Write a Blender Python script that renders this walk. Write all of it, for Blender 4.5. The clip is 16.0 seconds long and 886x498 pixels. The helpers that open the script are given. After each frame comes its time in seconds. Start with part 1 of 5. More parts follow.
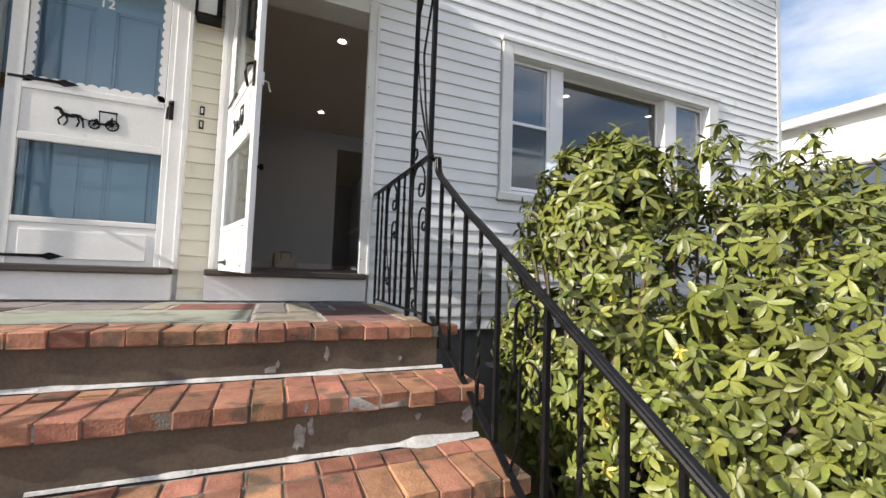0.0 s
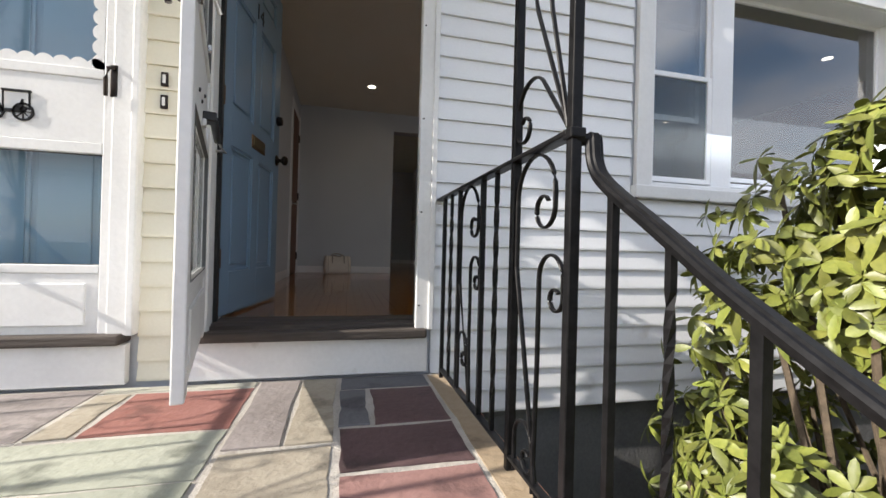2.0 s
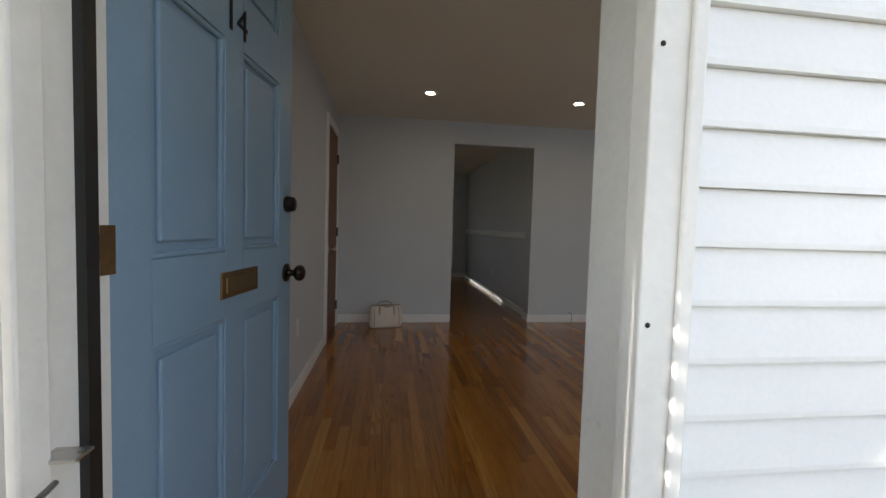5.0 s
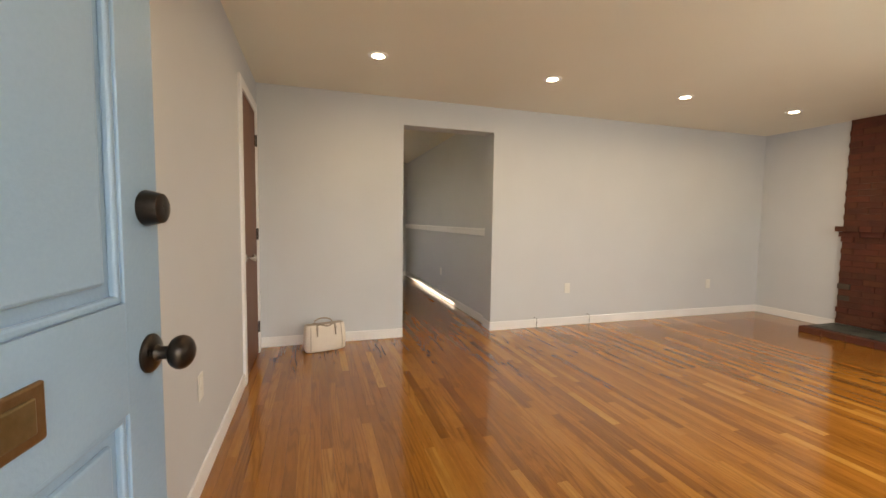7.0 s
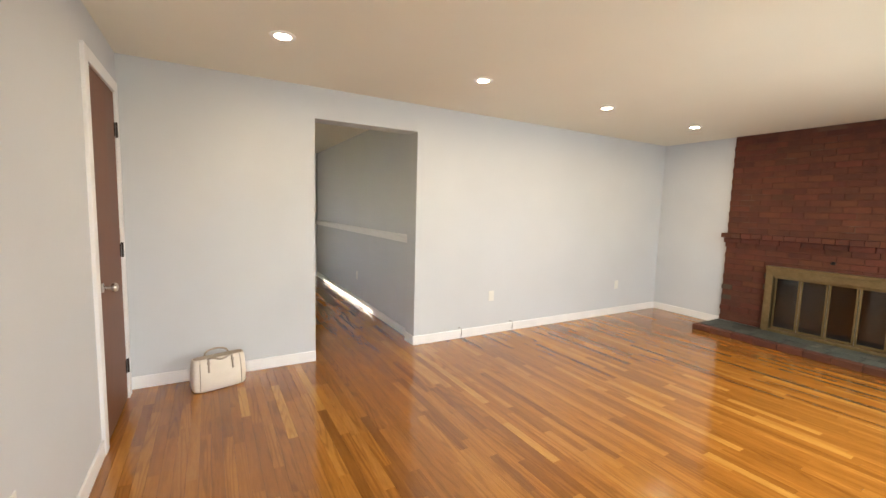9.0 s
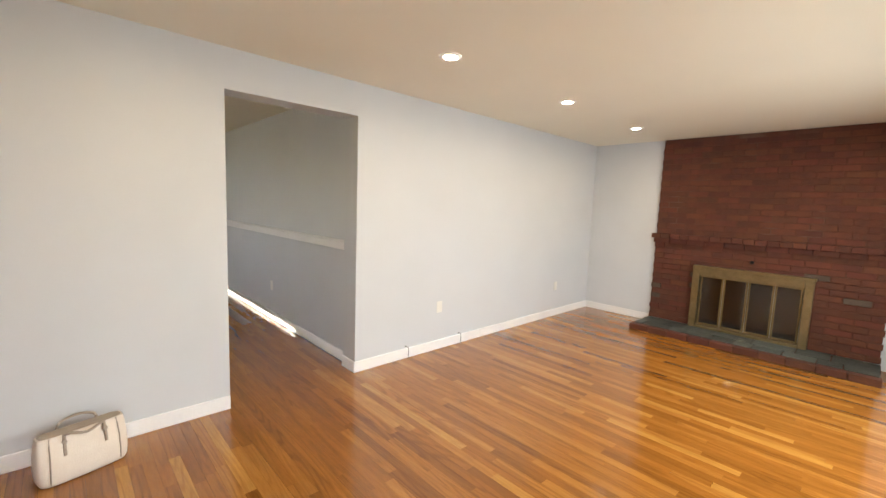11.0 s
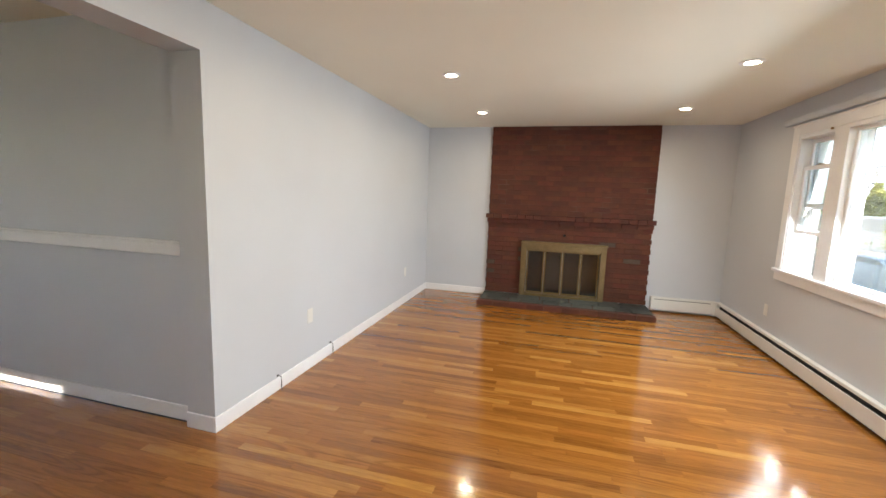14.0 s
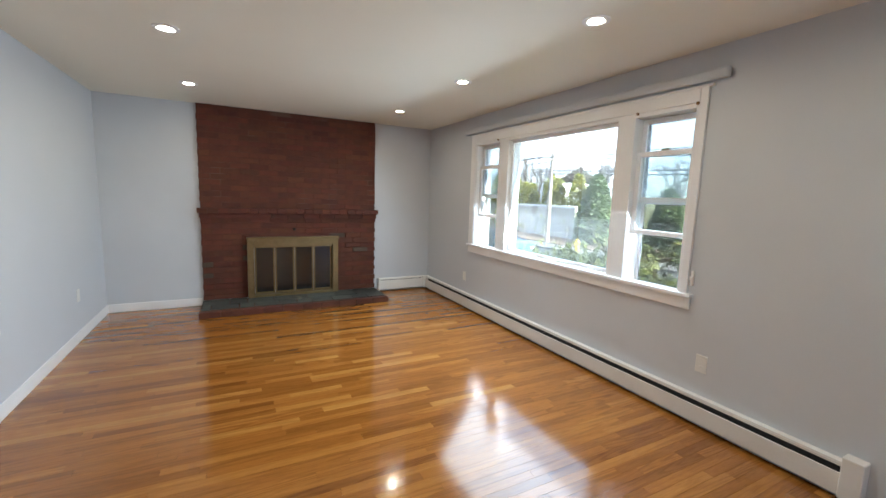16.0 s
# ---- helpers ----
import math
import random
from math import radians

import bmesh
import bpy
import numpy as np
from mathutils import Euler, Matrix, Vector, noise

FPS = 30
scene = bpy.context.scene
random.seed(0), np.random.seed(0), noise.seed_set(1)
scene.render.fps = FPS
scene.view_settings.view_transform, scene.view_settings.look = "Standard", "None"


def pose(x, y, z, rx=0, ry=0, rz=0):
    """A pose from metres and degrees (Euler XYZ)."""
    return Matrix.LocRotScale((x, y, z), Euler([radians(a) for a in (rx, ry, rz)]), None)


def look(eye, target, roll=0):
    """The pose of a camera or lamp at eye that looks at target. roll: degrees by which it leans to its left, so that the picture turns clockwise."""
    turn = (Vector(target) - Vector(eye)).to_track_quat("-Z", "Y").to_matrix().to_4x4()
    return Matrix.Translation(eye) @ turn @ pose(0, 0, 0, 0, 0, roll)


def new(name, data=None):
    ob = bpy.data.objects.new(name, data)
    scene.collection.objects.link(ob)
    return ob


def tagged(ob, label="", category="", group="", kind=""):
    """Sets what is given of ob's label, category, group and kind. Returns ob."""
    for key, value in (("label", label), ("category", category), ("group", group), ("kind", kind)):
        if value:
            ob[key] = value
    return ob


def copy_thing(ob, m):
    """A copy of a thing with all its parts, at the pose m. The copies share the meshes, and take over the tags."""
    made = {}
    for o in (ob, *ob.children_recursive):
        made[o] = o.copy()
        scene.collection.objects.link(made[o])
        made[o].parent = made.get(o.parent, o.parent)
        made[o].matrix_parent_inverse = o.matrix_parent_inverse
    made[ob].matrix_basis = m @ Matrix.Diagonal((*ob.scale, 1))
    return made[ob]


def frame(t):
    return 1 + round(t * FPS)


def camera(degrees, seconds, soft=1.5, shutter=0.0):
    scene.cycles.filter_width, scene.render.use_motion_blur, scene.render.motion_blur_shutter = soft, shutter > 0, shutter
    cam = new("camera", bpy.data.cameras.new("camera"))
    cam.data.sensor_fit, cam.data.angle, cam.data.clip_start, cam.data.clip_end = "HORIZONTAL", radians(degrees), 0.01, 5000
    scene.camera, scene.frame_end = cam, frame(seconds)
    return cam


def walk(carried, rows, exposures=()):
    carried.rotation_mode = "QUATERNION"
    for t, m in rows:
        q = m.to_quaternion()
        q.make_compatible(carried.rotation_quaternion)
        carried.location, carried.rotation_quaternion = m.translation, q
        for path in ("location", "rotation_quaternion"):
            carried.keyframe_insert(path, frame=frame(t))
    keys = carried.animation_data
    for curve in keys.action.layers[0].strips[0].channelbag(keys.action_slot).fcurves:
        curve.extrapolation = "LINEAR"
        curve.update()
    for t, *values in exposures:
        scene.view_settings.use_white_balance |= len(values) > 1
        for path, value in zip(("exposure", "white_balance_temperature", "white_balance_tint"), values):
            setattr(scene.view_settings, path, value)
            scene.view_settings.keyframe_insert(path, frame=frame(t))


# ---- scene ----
cam = camera(95.0, 16.0)
PATH = [
    (0, (0.299, 0.891, 0.018), (1.062, 2.736, 0.134), 2.0),
    (0.5, (0.432, 1.202, 0.042), (1.11, 3.081, 0.155), 2.0),
    (0.8, (0.455, 1.394, 0.122), (1.098, 3.287, 0.184), 2.0),
    (1, (0.486, 1.542, 0.121), (1.094, 3.445, 0.214), 1.8),
    (1.5, (0.516, 1.855, 0.209), (1.055, 3.78, 0.267), 1.6),
    (2, (0.553, 2.067, 0.36), (1.023, 4.011, 0.369), 1.5),
    (2.2, (0.542, 2.165, 0.397), (0.996, 4.113, 0.393), 1.5),
    (2.5, (0.529, 2.305, 0.507), (0.954, 4.259, 0.47), 1.6),
    (3, (0.553, 2.537, 0.637), (0.933, 4.499, 0.561), 1.9),
    (3.4, (0.545, 2.702, 0.751), (0.895, 4.668, 0.655), 2.1),
    (4, (0.488, 2.976, 0.939), (0.801, 4.949, 0.833), 2.0),
    (4.5, (0.508, 3.186, 1.051), (0.78, 5.165, 0.948), 1.8),
    (4.7, (0.5, 3.259, 1.104), (0.759, 5.239, 1.001), 1.7),
    (6.8, (0.392, 4.12, 1.204), (0.914, 6.046, 1.064), 0.8),
    (7, (0.377, 4.166, 1.2), (0.978, 6.068, 1.06), 0.8),
    (7.5, (0.387, 4.238, 1.202), (1.143, 6.084, 1.058), 1.3),
    (8, (0.408, 4.363, 1.248), (1.253, 6.167, 1.071), 1.6),
    (8.5, (0.407, 4.453, 1.35), (1.231, 6.253, 1.062), 2.5),
    (9, (0.425, 4.549, 1.398), (1.418, 6.274, 1.202), 1.6),
    (9.5, (0.406, 4.693, 1.44), (1.563, 6.307, 1.205), 2.6),
    (11.8, (0.444, 5.581, 1.453), (1.914, 6.919, 1.232), 1.7),
    (12, (0.435, 5.654, 1.454), (1.943, 6.946, 1.219), 1.9),
    (12.5, (0.46, 5.816, 1.465), (2.083, 6.96, 1.228), 2.5),
    (13, (0.436, 5.989, 1.455), (2.188, 6.925, 1.22), 3.0),
    (13.5, (0.357, 6.18, 1.461), (2.206, 6.901, 1.208), 2.6),
    (14, (0.392, 6.359, 1.433), (2.307, 6.874, 1.169), 2.0),
    (14.5, (0.474, 6.542, 1.421), (2.44, 6.806, 1.162), 1.4),
    (15, (0.53, 6.697, 1.472), (2.508, 6.581, 1.199), 1.2),
    (15.5, (0.568, 6.837, 1.44), (2.479, 6.307, 1.184), 1.5),
    (16, (0.581, 6.91, 1.434), (2.34, 5.995, 1.173), 1.9),
]
EXPOSURES = [(0.0, 0.72, 6450, 12), (1.5, 0.92, 6450, 12), (3.0, 1.28, 6300, 12), (4.7, 1.58, 6400, 9), (5.6, 2.6, 6900, 10), (6.8, 3.70, 8300, 12), (8.0, 4.25, 7900, 10), (9.0, 4.42, 7200, 9), (12.5, 4.46, 7000, 10), (14.5, 4.12, 6350, 8), (16.0, 3.93, 5800, 5)]
walk(cam, [(t, look(eye, target, roll)) for t, eye, target, roll in PATH], EXPOSURES)

# ---- light ----
SUN_EL, SUN_WAY = radians(27.5), Vector((-1.0, -0.118, 0.0)).normalized()
world = bpy.data.worlds.new("sky")
scene.world = world
world.use_nodes = True
wn = world.node_tree.nodes
sky = wn.new("ShaderNodeTexSky")
sky.sky_type, sky.sun_disc = "NISHITA", False
sky.sun_elevation, sky.sun_rotation = SUN_EL, radians(262)
sky.air_density, sky.dust_density, sky.ozone_density = 1.0, 1.5, 1.0
wl = world.node_tree.links
way_in = wn.new("ShaderNodeTexCoord")
stretch_in = wn.new("ShaderNodeMapping")
stretch_in.inputs["Scale"].default_value = (1.0, 1.0, 2.6)
wl.new(way_in.outputs["Generated"], stretch_in.inputs["Vector"])
puffs = wn.new("ShaderNodeTexNoise")
puffs.inputs["Scale"].default_value, puffs.inputs["Detail"].default_value, puffs.inputs["Roughness"].default_value = 1.9, 7, 0.55
wl.new(stretch_in.outputs["Vector"], puffs.inputs["Vector"])
cover = wn.new("ShaderNodeValToRGB")
cover.color_ramp.elements[0].position, cover.color_ramp.elements[1].position = 0.40, 0.62
wl.new(puffs.outputs["Fac"], cover.inputs["Fac"])
clouds = wn.new("ShaderNodeMixRGB")
clouds.inputs["Color2"].default_value = (6.2, 6.2, 6.6, 1)
wl.new(cover.outputs["Color"], clouds.inputs["Fac"])
wl.new(sky.outputs["Color"], clouds.inputs["Color1"])
wl.new(clouds.outputs["Color"], wn["Background"].inputs["Color"])
wn["Background"].inputs["Strength"].default_value = 0.12
sun = new("sun", bpy.data.lights.new("sun", "SUN"))
sun.data.energy, sun.data.angle, sun.data.color = 4.0, radians(0.6), (1.0, 0.93, 0.82)
to_sun = SUN_WAY * math.cos(SUN_EL) + Vector((0, 0, math.sin(SUN_EL)))
sun.matrix_world = look(to_sun * 40, (0, 0, 0))
DOWNLIGHT_WATTS = 0.29
# added area lamp just inside the picture window stands in for skylight
daylight = new("window_daylight_fill", bpy.data.lights.new("window_daylight_fill", "AREA"))
daylight.data.shape, daylight.data.size, daylight.data.size_y = "RECTANGLE", 2.6, 1.15
daylight.data.energy, daylight.data.color, daylight.data.spread = 4.2, (0.85, 0.94, 1.0), radians(168)
daylight.matrix_world = look((3.56, 4.30, 1.45), (3.56, 9.1, -1.7))


# ---- mesh helpers ----
def box(bm, x0, x1, y0, y1, z0, z1, bevel=0.0):
    m = Matrix.Translation(((x0 + x1) / 2, (y0 + y1) / 2, (z0 + z1) / 2)) @ Matrix.Diagonal((x1 - x0, y1 - y0, z1 - z0, 1))
    vs = bmesh.ops.create_cube(bm, size=1, matrix=m)["verts"]
    if bevel:
        es = list({e for v in vs for e in v.link_edges})
        bmesh.ops.bevel(bm, geom=es, offset=bevel, segments=2, affect="EDGES", profile=0.5)
    return bm


def tube(bm, points, r, sides=8, flat=1.0):
    """A swept bar through the points."""
    pts = [Vector(p) for p in points]
    rings = []
    for i, p in enumerate(pts):
        d = (pts[min(i + 1, len(pts) - 1)] - pts[max(i - 1, 0)]).normalized()
        up = Vector((0, 0, 1)) if abs(d.z) < 0.95 else Vector((0, 1, 0))
        a = d.cross(up).normalized()
        b = a.cross(d)
        rings.append([bm.verts.new(p + a * (r * math.cos(k * math.tau / sides)) + b * (r * flat * math.sin(k * math.tau / sides))) for k in range(sides)])
    for q, w in zip(rings, rings[1:]):
        for k in range(sides):
            bm.faces.new((q[k], q[(k + 1) % sides], w[(k + 1) % sides], w[k]))
    bm.faces.new(rings[0][::-1])
    bm.faces.new(rings[-1])
    return bm


def bar(bm, p, q, w, d=None):
    """A square or flat bar from p to q."""
    d = d or w
    p, q = Vector(p), Vector(q)
    m = look(p, q) @ Matrix.Translation((0, 0, -(q - p).length / 2)) @ Matrix.Diagonal((w, d, (q - p).length, 1))
    bmesh.ops.create_cube(bm, size=1, matrix=m)
    return bm


def lathe(bm, profile, m=None, sides=20):
    """Turned round z: profile is a list of (radius, height)."""
    m = m or Matrix()
    rings = [[bm.verts.new(m @ Vector((r * math.cos(k * math.tau / sides), r * math.sin(k * math.tau / sides), z))) for k in range(sides)] for r, z in profile]
    for q, w in zip(rings, rings[1:]):
        for k in range(sides):
            bm.faces.new((q[k], q[(k + 1) % sides], w[(k + 1) % sides], w[k]))
    bm.faces.new(rings[0][::-1])
    bm.faces.new(rings[-1])
    return bm


def slab(bm, outline, z0, z1, m=None):
    """An outline of (x, y) raised from z0 to z1."""
    m = m or Matrix()
    lo = [bm.verts.new(m @ Vector((x, y, z0))) for x, y in outline]
    hi = [bm.verts.new(m @ Vector((x, y, z1))) for x, y in outline]
    n = len(outline)
    bm.faces.new(lo[::-1])
    bm.faces.new(hi)
    for k in range(n):
        bm.faces.new((lo[k], lo[(k + 1) % n], hi[(k + 1) % n], hi[k]))
    return bm


def to_mesh(name, bm, material, smooth=False):
    bmesh.ops.recalc_face_normals(bm, faces=bm.faces)
    me = bpy.data.meshes.new(name)
    bm.to_mesh(me)
    bm.free()
    me.materials.append(material)
    if smooth:
        me.polygons.foreach_set("use_smooth", [True] * len(me.polygons))
        me.set_sharp_from_angle(angle=radians(40))
    return me


def part(name, bm, material, parent, label="", smooth=False):
    ob = new(name, to_mesh(name, bm, material, smooth))
    ob.parent = parent
    if label:
        tagged(ob, label)
    return ob


def single(name, bm, material, label, category, kind="", smooth=False, group=""):
    return tagged(new(name, to_mesh(name, bm, material, smooth)), label, category, group, kind)


def thing(name, label, category, at=(0, 0, 0), group="", kind="", turn=0):
    ob = tagged(new(name), label, category, group, kind)
    ob.empty_display_size = 0.1
    ob.matrix_basis = pose(*at, 0, 0, turn)
    return ob


def B():
    return bmesh.new()


# ---- materials ----
def nodes_of(name):
    m = bpy.data.materials.new(name)
    m.use_nodes = True
    return m, m.node_tree.nodes, m.node_tree.links, m.node_tree.nodes["Principled BSDF"]


def paint(name, c1, c2, scale=3.0, rough=0.5, bump=0.1, fine=60.0, metal=0.0, vary=0.0, stretch=(1, 1, 1), coat=0.0, spots=None, island=False):
    """Two colours mixed by coarse and fine noise at world size; vary: how far single pieces differ; spots: a third colour in patches."""
    m, n, l, p = nodes_of(name)
    geo = n.new("ShaderNodeNewGeometry")
    mp = n.new("ShaderNodeMapping")
    mp.inputs["Scale"].default_value = stretch
    l.new(geo.outputs["Position"], mp.inputs["Vector"])
    t1, t2 = n.new("ShaderNodeTexNoise"), n.new("ShaderNodeTexNoise")
    t1.inputs["Scale"].default_value, t1.inputs["Detail"].default_value = scale, 5
    t2.inputs["Scale"].default_value, t2.inputs["Detail"].default_value = fine, 4
    for t in (t1, t2):
        l.new(mp.outputs["Vector"], t.inputs["Vector"])
    mix = n.new("ShaderNodeMath")
    mix.operation = "MULTIPLY_ADD"
    mix.inputs[1].default_value = 0.35
    l.new(t2.outputs["Fac"], mix.inputs[0])
    sc = n.new("ShaderNodeMath")
    sc.operation = "MULTIPLY"
    sc.inputs[1].default_value = 0.65
    l.new(t1.outputs["Fac"], sc.inputs[0])
    l.new(sc.outputs[0], mix.inputs[2])
    ramp = n.new("ShaderNodeValToRGB")
    ramp.color_ramp.elements[0].position, ramp.color_ramp.elements[1].position = 0.32, 0.68
    ramp.color_ramp.elements[0].color, ramp.color_ramp.elements[1].color = (*c1, 1), (*c2, 1)
    l.new(mix.outputs[0], ramp.inputs["Fac"])
    col = ramp.outputs["Color"]
    if spots:
        t3 = n.new("ShaderNodeTexNoise")
        t3.inputs["Scale"].default_value, t3.inputs["Detail"].default_value = spots[1], 6
        l.new(geo.outputs["Position"], t3.inputs["Vector"])
        r3 = n.new("ShaderNodeValToRGB")
        r3.color_ramp.elements[0].position, r3.color_ramp.elements[1].position = spots[2], spots[2] + 0.1
        l.new(t3.outputs["Fac"], r3.inputs["Fac"])
        mx = n.new("ShaderNodeMixRGB")
        mx.inputs["Color2"].default_value = (*spots[0], 1)
        l.new(r3.outputs["Color"], mx.inputs["Fac"])
        l.new(col, mx.inputs["Color1"])
        col = mx.outputs["Color"]
    if vary:
        hs = n.new("ShaderNodeHueSaturation")
        rnd = geo.outputs["Random Per Island"] if island else n.new("ShaderNodeObjectInfo").outputs["Random"]
        mr = n.new("ShaderNodeMapRange")
        mr.inputs["To Min"].default_value, mr.inputs["To Max"].default_value = 1 - vary, 1 + vary
        l.new(rnd, mr.inputs["Value"])
        l.new(mr.outputs["Result"], hs.inputs["Value"])
        ms = n.new("ShaderNodeMath")
        ms.operation = "MULTIPLY"
        ms.inputs[1].default_value = 7.31
        fr = n.new("ShaderNodeMath")
        fr.operation = "FRACT"
        l.new(rnd, ms.inputs[0])
        l.new(ms.outputs[0], fr.inputs[0])
        mh = n.new("ShaderNodeMapRange")
        mh.inputs["To Min"].default_value, mh.inputs["To Max"].default_value = 0.5 - vary * 0.035, 0.5 + vary * 0.035
        l.new(fr.outputs[0], mh.inputs["Value"])
        l.new(mh.outputs["Result"], hs.inputs["Hue"])
        l.new(col, hs.inputs["Color"])
        col = hs.outputs["Color"]
    l.new(col, p.inputs["Base Color"])
    rr = n.new("ShaderNodeMapRange")
    rr.inputs["To Min"].default_value, rr.inputs["To Max"].default_value = max(0.02, rough - 0.08), min(1, rough + 0.08)
    l.new(t1.outputs["Fac"], rr.inputs["Value"])
    l.new(rr.outputs["Result"], p.inputs["Roughness"])
    p.inputs["Metallic"].default_value = metal
    p.inputs["Coat Weight"].default_value = coat
    p.inputs["Coat Roughness"].default_value = 0.12
    if bump:
        b = n.new("ShaderNodeBump")
        b.inputs["Strength"].default_value, b.inputs["Distance"].default_value = bump, 0.01
        l.new(t2.outputs["Fac"], b.inputs["Height"])
        l.new(b.outputs["Normal"], p.inputs["Normal"])
    return m


def oak(name, island):
    """Varnished strip oak: grain along y, each strip of its own tone."""
    m, n, l, p = nodes_of(name)
    geo = n.new("ShaderNodeNewGeometry")
    rnd = geo.outputs["Random Per Island"] if island else n.new("ShaderNodeObjectInfo").outputs["Random"]
    off = n.new("ShaderNodeVectorMath")
    off.operation = "SCALE"
    off.inputs[0].default_value = (13.0, 37.0, 5.0)
    l.new(rnd, off.inputs["Scale"])
    add = n.new("ShaderNodeVectorMath")
    l.new(geo.outputs["Position"], add.inputs[0])
    l.new(off.outputs[0], add.inputs[1])
    mp = n.new("ShaderNodeMapping")
    mp.inputs["Scale"].default_value = (1.0, 0.07, 1.0)
    l.new(add.outputs[0], mp.inputs["Vector"])
    g1, g2 = n.new("ShaderNodeTexNoise"), n.new("ShaderNodeTexNoise")
    g1.inputs["Scale"].default_value, g1.inputs["Detail"].default_value, g1.inputs["Distortion"].default_value = 28, 5, 0.9
    g2.inputs["Scale"].default_value, g2.inputs["Detail"].default_value = 240, 3
    for g in (g1, g2):
        l.new(mp.outputs["Vector"], g.inputs["Vector"])
    tone = n.new("ShaderNodeValToRGB")
    els = tone.color_ramp.elements
    els[0].position, els[0].color = 0.0, (0.235, 0.087, 0.0148, 1)
    els[1].position, els[1].color = 1.0, (0.505, 0.247, 0.052, 1)
    for pos, c in ((0.10, (0.285, 0.109, 0.019, 1)), (0.35, (0.335, 0.132, 0.0226, 1)), (0.65, (0.368, 0.150, 0.0258, 1)), (0.88, (0.415, 0.180, 0.034, 1))):
        e = els.new(pos)
        e.color = c
    l.new(rnd, tone.inputs["Fac"])
    gr = n.new("ShaderNodeValToRGB")
    gr.color_ramp.elements[0].position, gr.color_ramp.elements[0].color = 0.3, (0.52, 0.45, 0.4, 1)
    gr.color_ramp.elements[1].position, gr.color_ramp.elements[1].color = 0.58, (1, 1, 1, 1)
    l.new(g1.outputs["Fac"], gr.inputs["Fac"])
    mul = n.new("ShaderNodeMixRGB")
    mul.blend_type = "MULTIPLY"
    mul.inputs["Fac"].default_value = 0.45
    l.new(tone.outputs["Color"], mul.inputs["Color1"])
    l.new(gr.outputs["Color"], mul.inputs["Color2"])
    g2r = n.new("ShaderNodeValToRGB")
    g2r.color_ramp.elements[0].position, g2r.color_ramp.elements[0].color = 0.35, (0.75, 0.7, 0.66, 1)
    g2r.color_ramp.elements[1].position = 0.6
    l.new(g2.outputs["Fac"], g2r.inputs["Fac"])
    mul2 = n.new("ShaderNodeMixRGB")
    mul2.blend_type = "MULTIPLY"
    mul2.inputs["Fac"].default_value = 0.5
    l.new(mul.outputs["Color"], mul2.inputs["Color1"])
    l.new(g2r.outputs["Color"], mul2.inputs["Color2"])
    # cathedral figure: rings cut lengthwise, stronger on some strips
    g3 = n.new("ShaderNodeTexNoise")
    g3.inputs["Scale"].default_value, g3.inputs["Detail"].default_value = 9, 1
    l.new(mp.outputs["Vector"], g3.inputs["Vector"])
    k3, s3, r3, f3 = n.new("ShaderNodeMath"), n.new("ShaderNodeMath"), n.new("ShaderNodeValToRGB"), n.new("ShaderNodeMapRange")
    k3.operation, s3.operation = "MULTIPLY", "SINE"
    k3.inputs[1].default_value = 85
    l.new(g3.outputs["Fac"], k3.inputs[0])
    l.new(k3.outputs[0], s3.inputs[0])
    r3.color_ramp.elements[0].position, r3.color_ramp.elements[0].color = 0.0, (1, 1, 1, 1)
    r3.color_ramp.elements[1].position, r3.color_ramp.elements[1].color = 0.95, (0.55, 0.47, 0.40, 1)
    l.new(s3.outputs[0], r3.inputs["Fac"])
    fr3, fk3 = n.new("ShaderNodeMath"), n.new("ShaderNodeMath")
    fk3.operation, fr3.operation = "MULTIPLY", "FRACT"
    fk3.inputs[1].default_value = 17.7
    l.new(rnd, fk3.inputs[0])
    l.new(fk3.outputs[0], fr3.inputs[0])
    f3.inputs["To Min"].default_value, f3.inputs["To Max"].default_value = 0.0, 0.55
    l.new(fr3.outputs[0], f3.inputs["Value"])
    mul3 = n.new("ShaderNodeMixRGB")
    mul3.blend_type = "MULTIPLY"
    l.new(f3.outputs["Result"], mul3.inputs["Fac"])
    l.new(mul2.outputs["Color"], mul3.inputs["Color1"])
    l.new(r3.outputs["Color"], mul3.inputs["Color2"])
    l.new(mul3.outputs["Color"], p.inputs["Base Color"])
    wave = n.new("ShaderNodeTexNoise")
    wave.inputs["Scale"].default_value = 2.2
    l.new(geo.outputs["Position"], wave.inputs["Vector"])
    rr = n.new("ShaderNodeMapRange")
    rr.inputs["To Min"].default_value, rr.inputs["To Max"].default_value = 0.10, 0.19
    l.new(wave.outputs["Fac"], rr.inputs["Value"])
    l.new(rr.outputs["Result"], p.inputs["Roughness"])
    p.inputs["Coat Weight"].default_value, p.inputs["Coat Roughness"].default_value = 0.30, 0.05
    b = n.new("ShaderNodeBump")
    b.inputs["Strength"].default_value, b.inputs["Distance"].default_value = 0.035, 0.004
    l.new(g1.outputs["Fac"], b.inputs["Height"])
    l.new(b.outputs["Normal"], p.inputs["Normal"])
    return m


